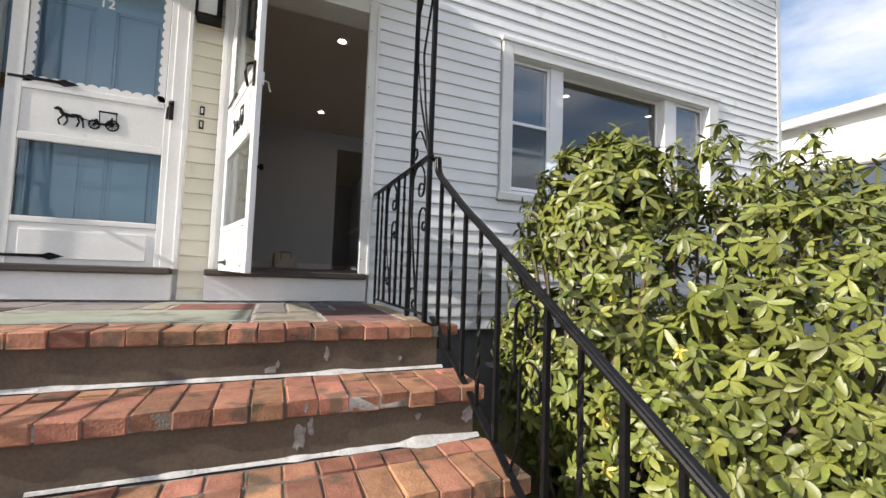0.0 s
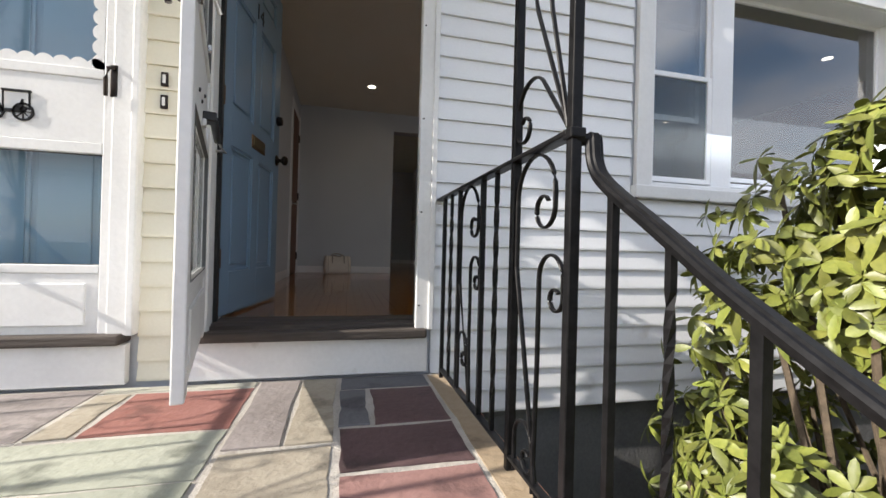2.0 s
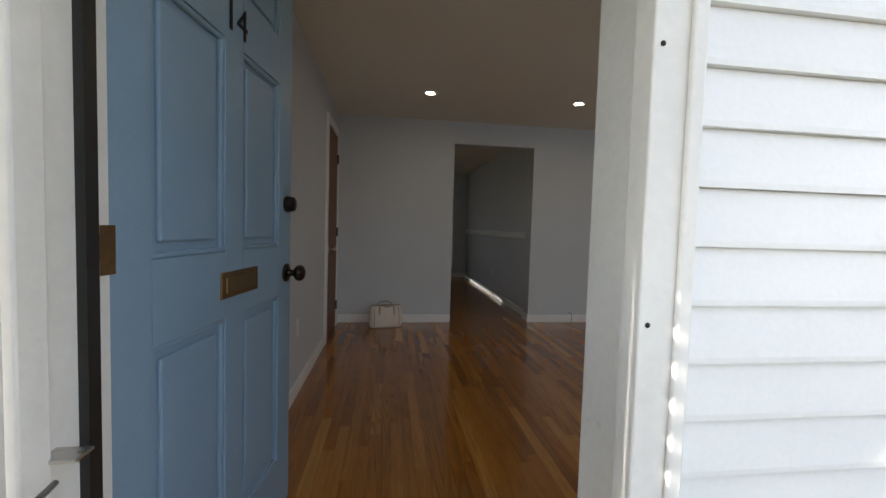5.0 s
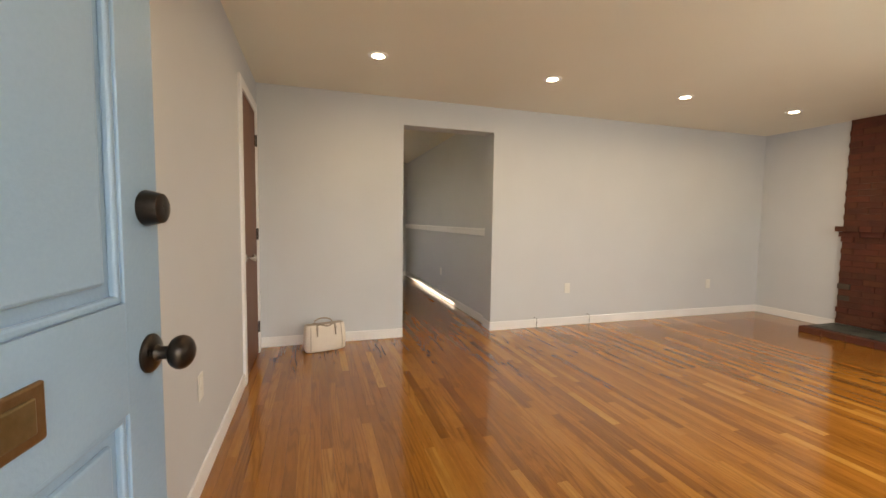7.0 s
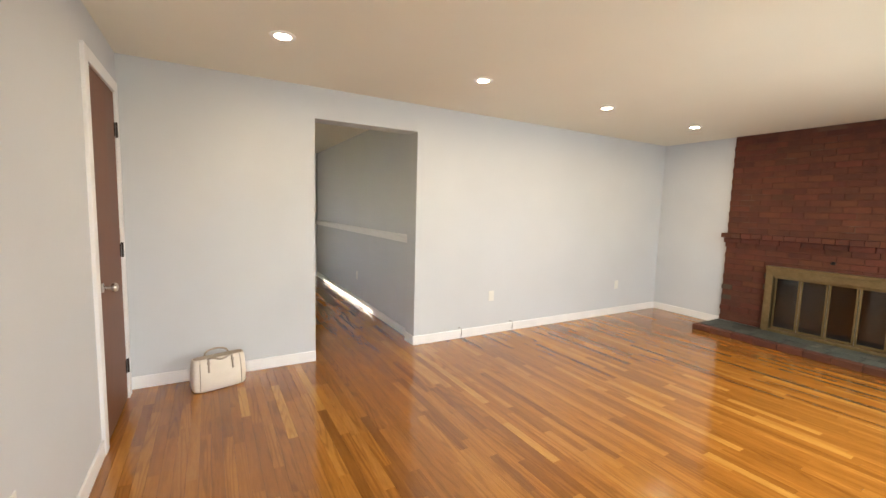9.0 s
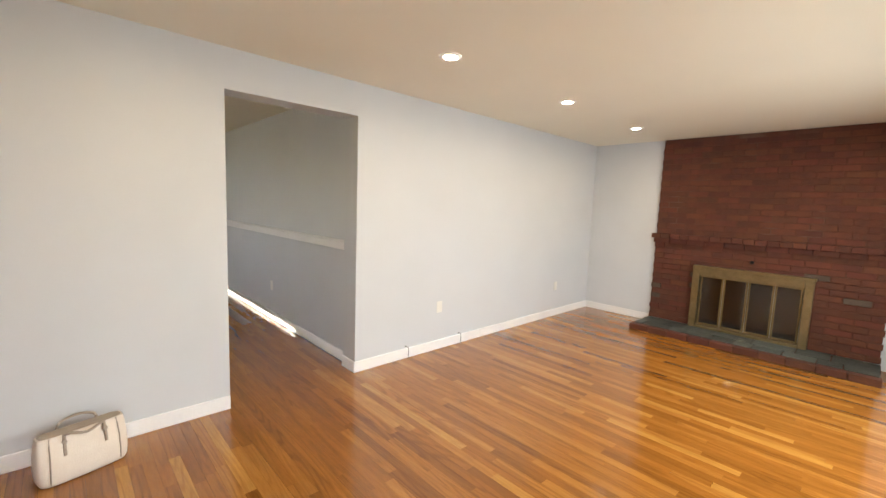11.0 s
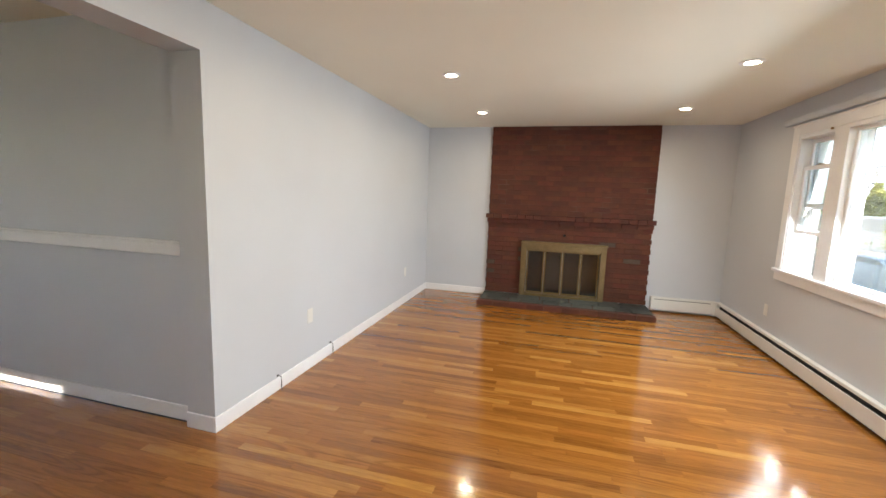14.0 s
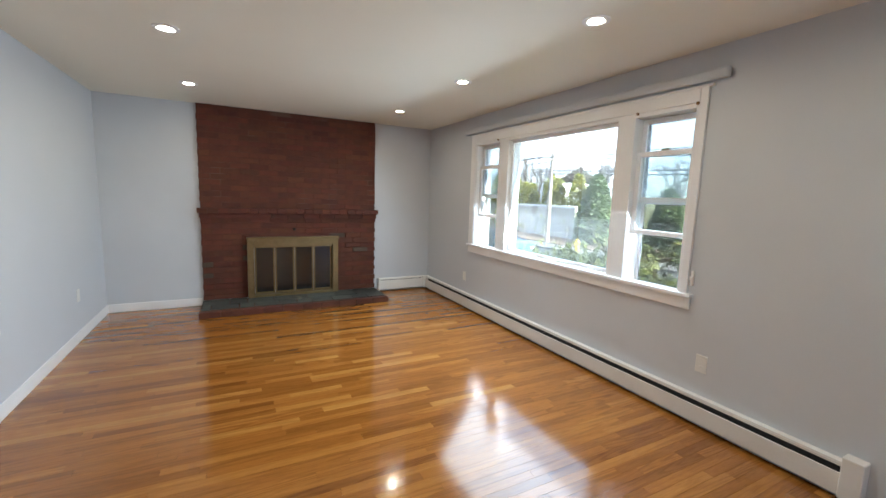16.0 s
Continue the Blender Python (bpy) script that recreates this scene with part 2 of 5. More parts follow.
def glass(name, tint=(1, 1, 1), rough=0.0, sheen=0.045, film=0.0):
    """A clear pane; film: how much of it a thin layer of dust covers."""
    m, n, l, p = nodes_of(name)
    out = n["Material Output"]
    tr, gl, mix, fr = n.new("ShaderNodeBsdfTransparent"), n.new("ShaderNodeBsdfGlossy"), n.new("ShaderNodeMixShader"), n.new("ShaderNodeLayerWeight")
    tr.inputs["Color"].default_value = (*tint, 1)
    gl.inputs["Roughness"].default_value = rough
    fr.inputs["Blend"].default_value = 0.5
    pw, ad = n.new("ShaderNodeMath"), n.new("ShaderNodeMath")
    pw.operation, ad.operation = "POWER", "MULTIPLY_ADD"
    pw.inputs[1].default_value, ad.inputs[1].default_value, ad.inputs[2].default_value = 4.5, 0.85, sheen
    l.new(fr.outputs["Facing"], pw.inputs[0])
    l.new(pw.outputs[0], ad.inputs[0])
    l.new(ad.outputs[0], mix.inputs["Fac"])
    clear = tr.outputs[0]
    if film:
        dust, dm = n.new("ShaderNodeBsdfTranslucent"), n.new("ShaderNodeMixShader")
        dust.inputs["Color"].default_value = (0.8, 0.82, 0.84, 1)
        dm.inputs["Fac"].default_value = film
        l.new(clear, dm.inputs[1])
        l.new(dust.outputs[0], dm.inputs[2])
        clear = dm.outputs[0]
    l.new(clear, mix.inputs[1])
    l.new(gl.outputs[0], mix.inputs[2])
    l.new(mix.outputs[0], out.inputs["Surface"])
    return m


def mesh_screen(name):
    """Woven screen cloth: half open, half dark thread."""
    m, n, l, p = nodes_of(name)
    p.inputs["Base Color"].default_value, p.inputs["Roughness"].default_value = (0.03, 0.03, 0.032, 1), 0.6
    tr, mix = n.new("ShaderNodeBsdfTransparent"), n.new("ShaderNodeMixShader")
    mix.inputs["Fac"].default_value = 0.55
    l.new(tr.outputs[0], mix.inputs[1])
    l.new(p.outputs[0], mix.inputs[2])
    l.new(mix.outputs[0], n["Material Output"].inputs["Surface"])
    return m


def glow(name, colour, strength):
    m, n, l, p = nodes_of(name)
    p.inputs["Base Color"].default_value = (0.8, 0.8, 0.8, 1)
    p.inputs["Emission Color"].default_value = (*colour, 1)
    p.inputs["Emission Strength"].default_value = strength
    return m


M_WALL = paint("grey_wall_paint", (0.55, 0.578, 0.62), (0.59, 0.618, 0.66), 1.6, 0.55, 0.04, 220)
M_CEIL = paint("ceiling_paint", (0.79, 0.775, 0.685), (0.83, 0.815, 0.725), 1.2, 0.7, 0.05, 160)
M_TRIM = paint("white_trim_paint", (0.78, 0.785, 0.80), (0.84, 0.845, 0.86), 5, 0.35, 0.05, 70)
M_EXTRIM = paint("weathered_white_paint", (0.70, 0.70, 0.69), (0.80, 0.80, 0.79), 4, 0.45, 0.12, 50, spots=((0.45, 0.43, 0.38), 7, 0.70))
M_SIDING = paint("white_siding", (0.78, 0.79, 0.80), (0.85, 0.86, 0.87), 2.5, 0.4, 0.06, 90, vary=0.02, spots=((0.62, 0.60, 0.55), 3, 0.66))
M_CREAM = paint("cream_siding", (0.74, 0.70, 0.56), (0.80, 0.77, 0.64), 3, 0.45, 0.06, 90, vary=0.02, spots=((0.62, 0.60, 0.52), 4, 0.66))
M_OAK = oak("oak_strip", False)
M_OAKREST = oak("oak_strip_rest", True)
M_DARKGAP = paint("dark_gap", (0.03, 0.02, 0.014), (0.05, 0.03, 0.02), 10, 0.8, 0)
M_FBRICK = paint("fireplace_brick", (0.066, 0.0165, 0.0082), (0.115, 0.031, 0.014), 9, 0.78, 0.4, 90, vary=0.22, spots=((0.055, 0.03, 0.022), 5, 0.68))
M_FBRICKREST = paint("fireplace_brick_rest", (0.066, 0.0165, 0.0082), (0.115, 0.031, 0.014), 9, 0.78, 0.4, 90, vary=0.22, spots=((0.055, 0.03, 0.022), 5, 0.68), island=True)
M_FMORTAR = paint("fireplace_mortar", (0.072, 0.023, 0.013), (0.11, 0.036, 0.021), 14, 0.9, 0.4, 120, spots=((0.115, 0.062, 0.045), 2.6, 0.56))
M_GREYBRICK = paint("burnt_grey_brick", (0.05, 0.033, 0.024), (0.085, 0.06, 0.044), 9, 0.7, 0.4, 90, vary=0.2)
M_PBRICK = paint("step_brick", (0.235, 0.098, 0.056), (0.43, 0.215, 0.13), 14, 0.9, 0.34, 110, vary=0.36, spots=((0.15, 0.095, 0.06), 9, 0.55))
M_MORTAR = paint("pale_mortar", (0.11, 0.09, 0.07), (0.22, 0.19, 0.155), 8, 0.95, 0.6, 120, spots=((0.62, 0.60, 0.56), 3.5, 0.60))
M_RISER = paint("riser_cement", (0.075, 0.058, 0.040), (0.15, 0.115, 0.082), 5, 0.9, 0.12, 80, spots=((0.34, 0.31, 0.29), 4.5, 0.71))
M_CONCRETE = paint("foundation_concrete", (0.12, 0.12, 0.12), (0.2, 0.2, 0.195), 3, 0.9, 0.4, 60)
M_IRON = paint("black_iron_paint", (0.005, 0.005, 0.0055), (0.013, 0.013, 0.014), 30, 0.36, 0.03, 120)
M_IRON.node_tree.nodes["Principled BSDF"].inputs["Specular IOR Level"].default_value = 0.14
M_BLUE = paint("blue_door_paint", (0.20, 0.31, 0.43), (0.23, 0.345, 0.47), 4, 0.38, 0.06, 120, spots=((0.22, 0.30, 0.38), 6, 0.72))
M_BRONZE = paint("dark_bronze", (0.02, 0.016, 0.014), (0.045, 0.034, 0.028), 30, 0.3, 0.05, metal=0.8)
M_BRASS = paint("aged_brass", (0.20, 0.15, 0.075), (0.29, 0.22, 0.115), 14, 0.42, 0.08, metal=0.9)
M_DULLBRASS = paint("tarnished_brass", (0.16, 0.095, 0.045), (0.26, 0.16, 0.08), 14, 0.42, 0.08, metal=0.8)
M_NICKEL = paint("satin_nickel", (0.5, 0.48, 0.45), (0.62, 0.6, 0.56), 20, 0.28, 0, metal=1)
M_BROWN = paint("brown_stained_door", (0.105, 0.034, 0.012), (0.175, 0.062, 0.022), 5, 0.5, 0.1, 60, stretch=(1, 1, 0.08))
M_SILLWOOD = paint("weathered_sill_wood", (0.032, 0.026, 0.022), (0.10, 0.082, 0.07), 14, 0.8, 0.4, 90, stretch=(0.1, 1, 1))
M_GLASS = glass("window_glass", (0.93, 0.96, 0.96))
M_PANE = glass("tinted_window_glass", (0.58, 0.615, 0.63), 0.0, 0.13, 0.028)
M_STORM = glass("storm_window_glass", (0.80, 0.83, 0.84), 0.0, 0.15, 0.02)
M_SMOKE = glass("smoked_fire_glass", (0.36, 0.36, 0.36), 0.04, 0.10)
M_SCREEN = mesh_screen("insect_screen_mesh")
# soot of the firebox, and the dark put inside the heaters for shade
M_SOOT_SHADE = paint("soot_and_slot_shade", (0.03, 0.031, 0.034), (0.075, 0.075, 0.078), 6, 0.9, 0.3, 60)
M_SLATE = paint("hearth_slate", (0.032, 0.039, 0.036), (0.08, 0.09, 0.082), 9, 0.6, 0.5, 70, vary=0.4, spots=((0.19, 0.18, 0.15), 7, 0.62))
M_HEATER = paint("heater_enamel", (0.72, 0.71, 0.68), (0.78, 0.77, 0.74), 4, 0.35, 0.03)
M_PLASTIC = paint("white_plastic", (0.72, 0.72, 0.70), (0.76, 0.76, 0.74), 10, 0.35, 0)
M_RUBBER = paint("grey_rubber", (0.06, 0.06, 0.06), (0.10, 0.10, 0.10), 20, 0.7, 0.05)
M_BLACK = paint("black_plastic", (0.01, 0.01, 0.01), (0.02, 0.02, 0.02), 20, 0.4, 0)
M_BAG = paint("cream_leather", (0.70, 0.63, 0.55), (0.76, 0.70, 0.62), 12, 0.5, 0.25, 160)
M_STRAP = paint("taupe_leather", (0.30, 0.25, 0.20), (0.40, 0.34, 0.28), 14, 0.5, 0.2, 160)
M_LAMP = glow("downlight_glow", (1.0, 0.86, 0.66), 5.0)

# ---- setting: the house ----
F, FI = 4.045, 4.235          # outer and inner face of the front wall
WX, EX, NY = -0.115, 6.23, 8.195
CEIL, GROUND, PORCH = 2.40, -1.235, -0.233
ROOF = 5.4


def wall_with_openings(name, along, lo, hi, d0, d1, z0, z1, holes, material, label):
    """A wall along 'x' or 'y' with rectangular holes (a0, a1, z0, z1) right through it."""
    bm = B()

    def put(a0, a1, b0, b1):
        if a1 - a0 > 1e-4 and b1 - b0 > 1e-4:
            box(bm, *((a0, a1, d0, d1) if along == "x" else (d0, d1, a0, a1)), b0, b1)

    at = lo
    for a0, a1, b0, b1 in sorted(holes):
        put(at, a0, z0, z1)
        put(a0, a1, z0, b0)
        put(a0, a1, b1, z1)
        at = a1
    put(at, hi, z0, z1)
    return single(name, bm, material, label, "wall", "structure")


DOOR = (-0.04, 0.945, 0.0, 2.05)
LDOOR = (-1.29, -0.325, 0.0, 2.05)
WIN = (2.222, 4.90, 0.75, 2.08)
wall_s = wall_with_openings("wall_south", "x", -4.2, 6.30, F + 0.004, FI, -0.44, ROOF, [LDOOR, DOOR, WIN], M_WALL, "pale grey painted front wall with wide picture window")
wall_n = wall_with_openings("wall_north", "x", WX, EX, NY, NY + 0.20, 0, CEIL, [(1.225, 2.205, 0, 2.14)], M_WALL, "pale grey painted wall with open doorway")
wall_e = wall_with_openings("wall_east", "y", FI, 12.9, EX, EX + 0.06, -0.4, CEIL, [], M_WALL, "pale grey painted wall beside the chimney breast")
wall_w = wall_with_openings("wall_west", "y", FI, NY + 0.2, WX - 0.12, WX, 0, CEIL, [(7.35, 8.04, 0, 2.115)], M_WALL, "pale grey painted wall with brown closet door")
wall_back_e = wall_with_openings("wall_back_east", "y", NY + 0.2, 12.7, 2.255, 2.37, 0, CEIL, [], M_WALL, "grey painted wall with white chair rail")
# unseen wall; its slit is added to throw sun along the baseboard
wall_back_w = wall_with_openings("wall_back_west", "y", NY + 0.08, 12.82, -2.12, -2.0, 0, CEIL, [(9.0, 11.6, 2.243, 2.316)], M_WALL, "unseen grey wall of back room with slit added for sun strip")
wall_back_s = wall_with_openings("wall_back_south", "x", -2.0, WX, NY + 0.08, NY + 0.2, 0, CEIL, [], M_WALL, "grey painted wall of back room")
wall_back_n = wall_with_openings("wall_back_north", "x", -2.0, 2.37, 12.7, 12.82, 0, CEIL, [(-1.3, 0.1, 1.1, 2.0)], M_WALL, "grey painted far wall of back room")
single("ceiling", box(box(B(), WX - 0.12, EX + 0.06, FI, 12.9, CEIL, CEIL + 0.2), -2.12, WX - 0.12, NY + 0.08, 12.9, CEIL, CEIL + 0.2), M_CEIL, "cream white painted plaster ceiling with downlights", "ceiling", "structure")
single("roof", box(B(), -4.4, 6.6, 3.6, 13.2, ROOF, ROOF + 0.25), M_CONCRETE, "grey roof of the white house", "roof", "structure")
single("house_shell", box(box(box(box(B(), 2.4, 6.31, 12.9, 13.1, GROUND, ROOF), 6.292, 6.32, 4.3, 12.9, GROUND, ROOF), -4.2, -4.0, 4.3, 8.2, GROUND, ROOF), -4.2, -2.12, 8.2, 8.4, GROUND, ROOF), M_SIDING, "white outer walls of the house", "wall", "structure")
single("foundation", box(B(), -4.15, 6.27, F + 0.05, 13.0, GROUND - 0.3, -0.445), M_CONCRETE, "grey concrete foundation wall under siding", "foundation", "structure")
subfloor = single("floor", box(B(), -2.1, EX, FI - 0.05, 12.7, -0.35, -0.012), M_DARKGAP, "glossy honey-brown oak strip floor", "floor", "structure")

# baseboards
def baseboard(bm, p, q, inward):
    """Along the wall from p to q; inward: the way into the room."""
    (x0, y0), (x1, y1), (ix, iy) = p, q, inward
    box(bm, min(x0, x1, x0 + ix * 0.013, x1 + ix * 0.013), max(x0, x1, x0 + ix * 0.013, x1 + ix * 0.013), min(y0, y1, y0 + iy * 0.013, y1 + iy * 0.013), max(y0, y1, y0 + iy * 0.013, y1 + iy * 0.013), 0.0, 0.095, 0.004)


bm = B()
baseboard(bm, (WX + 0.0, NY), (1.225, NY), (0, -1))
baseboard(bm, (2.192, NY), (EX, NY), (0, -1))
baseboard(bm, (2.205, NY - 0.0), (2.205, NY + 0.2), (-1, 0))
baseboard(bm, (EX, 7.27), (EX, NY - 0.013), (-1, 0))
baseboard(bm, (WX, FI), (WX, 7.272), (1, 0))
baseboard(bm, (2.255, NY + 0.2), (2.255, 12.7), (-1, 0))
baseboard(bm, (-2.0, 12.7), (2.242, 12.7), (0, -1))
single("baseboard", bm, M_TRIM, "white painted baseboard round the room", "baseboard", "structure")
bm = B()
box(bm, 2.225, 2.255, NY + 0.2, 12.69, 1.03, 1.115, 0.006)
box(bm, 2.212, 2.255, NY + 0.2, 12.69, 1.085, 1.105, 0.005)
single("trim_chair_rail", bm, M_TRIM, "white moulded chair rail on grey wall", "trim", "structure")

# closet door in the west wall
bm = B()
box(bm, WX - 0.004, WX + 0.018, 7.272, 7.352, 0, 2.18, 0.004)
box(bm, WX - 0.004, WX + 0.018, 8.038, 8.125, 0, 2.18, 0.004)
box(bm, WX - 0.004, WX + 0.0185, 7.352, 8.038, 2.105, 2.18, 0.004)
single("trim_closet", bm, M_TRIM, "white painted casing of the closet door", "trim", "structure")
closet = thing("door_closet", "closed flush brown stained wooden closet door", "door", (WX, 7.362, 0), kind="structure")
part("door_leaf", box(B(), -0.03, 0.006, 0.0, 0.67, 0.012, 2.102, 0.003), M_BROWN, closet)
knob = part("lever", lathe(B(), [(0.028, 0), (0.028, 0.006), (0.011, 0.01), (0.010, 0.04), (0.024, 0.046), (0.027, 0.058), (0.02, 0.07), (0.004, 0.074)], pose(0.006, 0.075, 0.905, 0, 90)), M_NICKEL, closet, "round satin nickel knob", True)
for hz in (0.24, 1.06, 1.86):
    part("hinge", box(tube(B(), [(0.014, 0.678, hz - 0.05), (0.014, 0.678, hz + 0.05)], 0.008), 0.003, 0.012, 0.645, 0.674, hz - 0.045, hz + 0.045), M_BRONZE, closet, "dark bronze hinge")

# ---- picture window with two double-hung side lights ----
win = thing("window_1", "white picture window between two double-hung side lights", "window", (0, 0, 0), kind="structure")
for name, (x0, x1, z0, z1) in {"jamb": (2.205, 2.245, 0.75, 2.09), "jamb.001": (4.885, 4.92, 0.75, 2.09), "mullion": (2.69, 2.845, 0.75, 2.05), "mullion.001": (4.25, 4.42, 0.75, 2.05), "head": (2.245, 4.885, 2.045, 2.09)}.items():
    part(name.split(".")[0], box(B(), x0, x1, (F + 0.03 if "mullion" in name else F - 0.012), FI + 0.012, z0, z1, 0.004), M_TRIM, win)
# inner casing, stool and apron
part("casing", box(B(), 2.172, 2.222, FI, FI + 0.022, 0.846, 2.165, 0.004), M_TRIM, win)
part("casing", box(B(), 4.90, 5.00, FI, FI + 0.022, 0.846, 2.165, 0.004), M_TRIM, win)
part("casing", box(B(), 2.222, 4.90, FI, FI + 0.022, 2.075, 2.165, 0.004), M_TRIM, win)
part("casing", box(B(), 2.145, 5.01, FI, FI + 0.028, 2.160, 2.178, 0.005), M_TRIM, win)
part("window_sill", box(B(), 2.14, 5.02, FI - 0.06, FI + 0.04, 0.816, 0.844, 0.006), M_TRIM, win)
part("apron", box(B(), 2.15, 5.005, FI, FI + 0.02, 0.738, 0.816, 0.004), M_TRIM, win)
# outer casing and sill
for x0, x1, z0, z1 in ((2.12, 2.222, 0.75, 2.16), (4.90, 5.06, 0.75, 2.16), (2.222, 4.90, 2.05, 2.16)):
    part("outer_casing", box(B(), x0, x1, F - 0.035, F - 0.002, z0, z1, 0.004), M_EXTRIM, win)
part("outer_casing", box(B(), 2.10, 5.08, F - 0.05, F - 0.001, 2.155, 2.19, 0.004), M_EXTRIM, win)
part("outer_sill", box(B(), 2.10, 5.08, F - 0.06, F + 0.06, 0.685, 0.755, 0.006), M_EXTRIM, win)
part("outer_sill", box(B(), 2.222, 4.90, F + 0.02, FI - 0.03, 0.755, 0.79, 0.004), M_EXTRIM, win)


def sash(x0, x1, z0, z1, y, w, parent, d=0.03, stile=None, pane=None):
    """One glazed sash: frame with its pane."""
    s = stile or w
    bm = B()
    box(bm, x0, x0 + s, y - d / 2, y + d / 2, z0, z1, 0.003)
    box(bm, x1 - s, x1, y - d / 2, y + d / 2, z0, z1, 0.003)
    box(bm, x0 + s, x1 - s, y - d / 2, y + d / 2, z0, z0 + w, 0.003)
    box(bm, x0 + s, x1 - s, y - d / 2, y + d / 2, z1 - w, z1, 0.003)
    f = part("window_frame", bm, M_TRIM, parent)
    g = part("pane", box(B(), x0 + s - 0.004, x1 - s + 0.004, y - 0.002, y + 0.002, z0 + w - 0.004, z1 - w + 0.004), pane or M_PANE, f)
    g.visible_shadow = False
    return f


sash(2.845, 4.25, 0.852, 2.045, 4.185, 0.028, win)
for x0, x1 in ((2.245, 2.69), (4.42, 4.885)):
    sash(x0, x1, 1.42, 2.04, 4.10, 0.03, win, 0.02, None, M_STORM)
    lower = sash(x0, x1, 0.80, 1.45, 4.085, 0.03, win, 0.016, None, M_GLASS)
    screen = part("insect_screen", box(B(), x0 + 0.028, x1 - 0.028, 4.0925, 4.0935, 0.828, 1.422), M_SCREEN, lower, "dark grey insect screen")
    screen.visible_shadow = False
    sash(x0, x1, 1.435, 2.04, 4.14, 0.035, win)
    sash(x0, x1, 1.195, 1.80, 4.18, 0.035, win, 0.03, None, M_GLASS)
    part("latch", box(B(), (x0 + x1) / 2 - 0.03, (x0 + x1) / 2 + 0.03, 4.17, 4.195, 1.80, 1.815, 0.003), M_BRASS, win)
for x in (2.665, 2.23, 4.43):
    part("bracket", box(B(), x - 0.007, x + 0.007, FI + 0.018, FI + 0.034, 2.06, 2.078, 0.002), M_DULLBRASS, win, "small tarnished curtain bracket")
valance = thing("valance_board", "grey painted wooden valance board above picture window", "valance", (2.05, FI, 2.19))
part("board", box(B(), 0, 3.09, 0.012, 0.055, 0.0, 0.065, 0.018), M_WALL, valance)
for x in (0.25, 1.5, 2.85):
    part("bracket", box(B(), x, x + 0.03, 0.0, 0.025, 0.01, 0.06), M_WALL, valance)
hook = thing("cord_cleat", "small white curtain cord cleat on window casing", "hook", (2.149, FI + 0.001, 0.95))
part("cleat", box(B(), -0.008, 0.008, 0, 0.018, -0.05, 0.05, 0.004), M_TRIM, hook)
part("peg", box(B(), -0.012, 0.012, 0.012, 0.03, -0.012, 0.012, 0.004), M_TRIM, hook)

# ---- front doors ----
sillz = -0.012
for nm, (x0, x1, _, _), wide in (("door_frame_main", DOOR, 0.03), ("door_frame_second", LDOOR, 0.042)):
    fr = thing(nm, "white painted door frame with weathered wooden sill", "door frame", (0, 0, 0), kind="structure")
    for a, b in ((x0 - 0.012, x0 + 0.012), (x1 - 0.012, x1 + 0.012)):
        part("jamb", box(B(), a, b, F - 0.03, FI + 0.012, sillz, 2.06, 0.003), M_EXTRIM, fr)
    for a, b in ((x0 - 0.065, x0 + 0.03), (x1 - 0.055, x1 + wide)):
        part("casing", box(B(), a, b, F - 0.06, F - 0.004, -0.21 if b < x1 else -0.02, 2.14, 0.004), M_EXTRIM, fr)
        part("bead", box(B(), a, a + 0.03, F - 0.072, F - 0.061, -0.03, 2.1, 0.004) if b < x1 else box(B(), b - 0.026, b, F - 0.072, F - 0.061, -0.02, 2.1, 0.004), M_EXTRIM, fr)
    part("weatherstrip", box(B(), x0 + 0.012, x0 + 0.028, FI - 0.115, FI - 0.085, 0.0, 2.045), M_BLACK, fr, "black rubber weatherstrip")
    part("head", box(B(), x0 - 0.012, x1 + 0.012, F - 0.045, FI + 0.012, 2.045, 2.14, 0.003), M_EXTRIM, fr)
    part("sill", box(B(), x0 - 0.085, x1 + wide - 0.035, F - 0.10, FI - 0.03, -0.055, sillz, 0.008), M_SILLWOOD, fr, "weathered grey wooden sill")
    part("threshold", box(B(), x0 + 0.012, x1 - 0.012, FI - 0.12, FI + 0.02, sillz, 0.008, 0.006), M_SILLWOOD, fr, "worn brown wooden threshold")
    if fr.name == "door_frame_main":
        part("closer_bracket", box(box(B(), x0 + 0.004, x0 + 0.066, F - 0.012, F + 0.03, 0.772, 0.778, 0.002), x0 + 0.004, x0 + 0.01, F - 0.02, F + 0.04, 0.75, 0.80, 0.002), M_NICKEL, fr, "small bent metal closer bracket")
    part("sill_board", box(B(), x0 + 0.0125, x1 - 0.0125, F - 0.028, FI - 0.121, -0.03, 0.005, 0.004), M_SILLWOOD, fr, "weathered grey wooden sill board")
    part("kickboard", box(B(), x0 - 0.085, x1 + wide - 0.025, F - 0.062, F - 0.02, PORCH + 0.012, -0.057, 0.003), M_EXTRIM, fr)


def lettering(text, height, m, material, parent):
    cu = bpy.data.curves.new("lettering", "FONT")
    cu.body, cu.size, cu.extrude, cu.align_x = text, height, 0.001, "CENTER"
    tmp = bpy.data.objects.new("lettering", cu)
    me = bpy.data.meshes.new_from_object(tmp)
    bpy.data.objects.remove(tmp)
    me.transform(m)
    me.materials.clear()
    me.materials.append(material)
    ob = new("house_number", me)
    ob.parent = parent
    return tagged(ob, "house number")


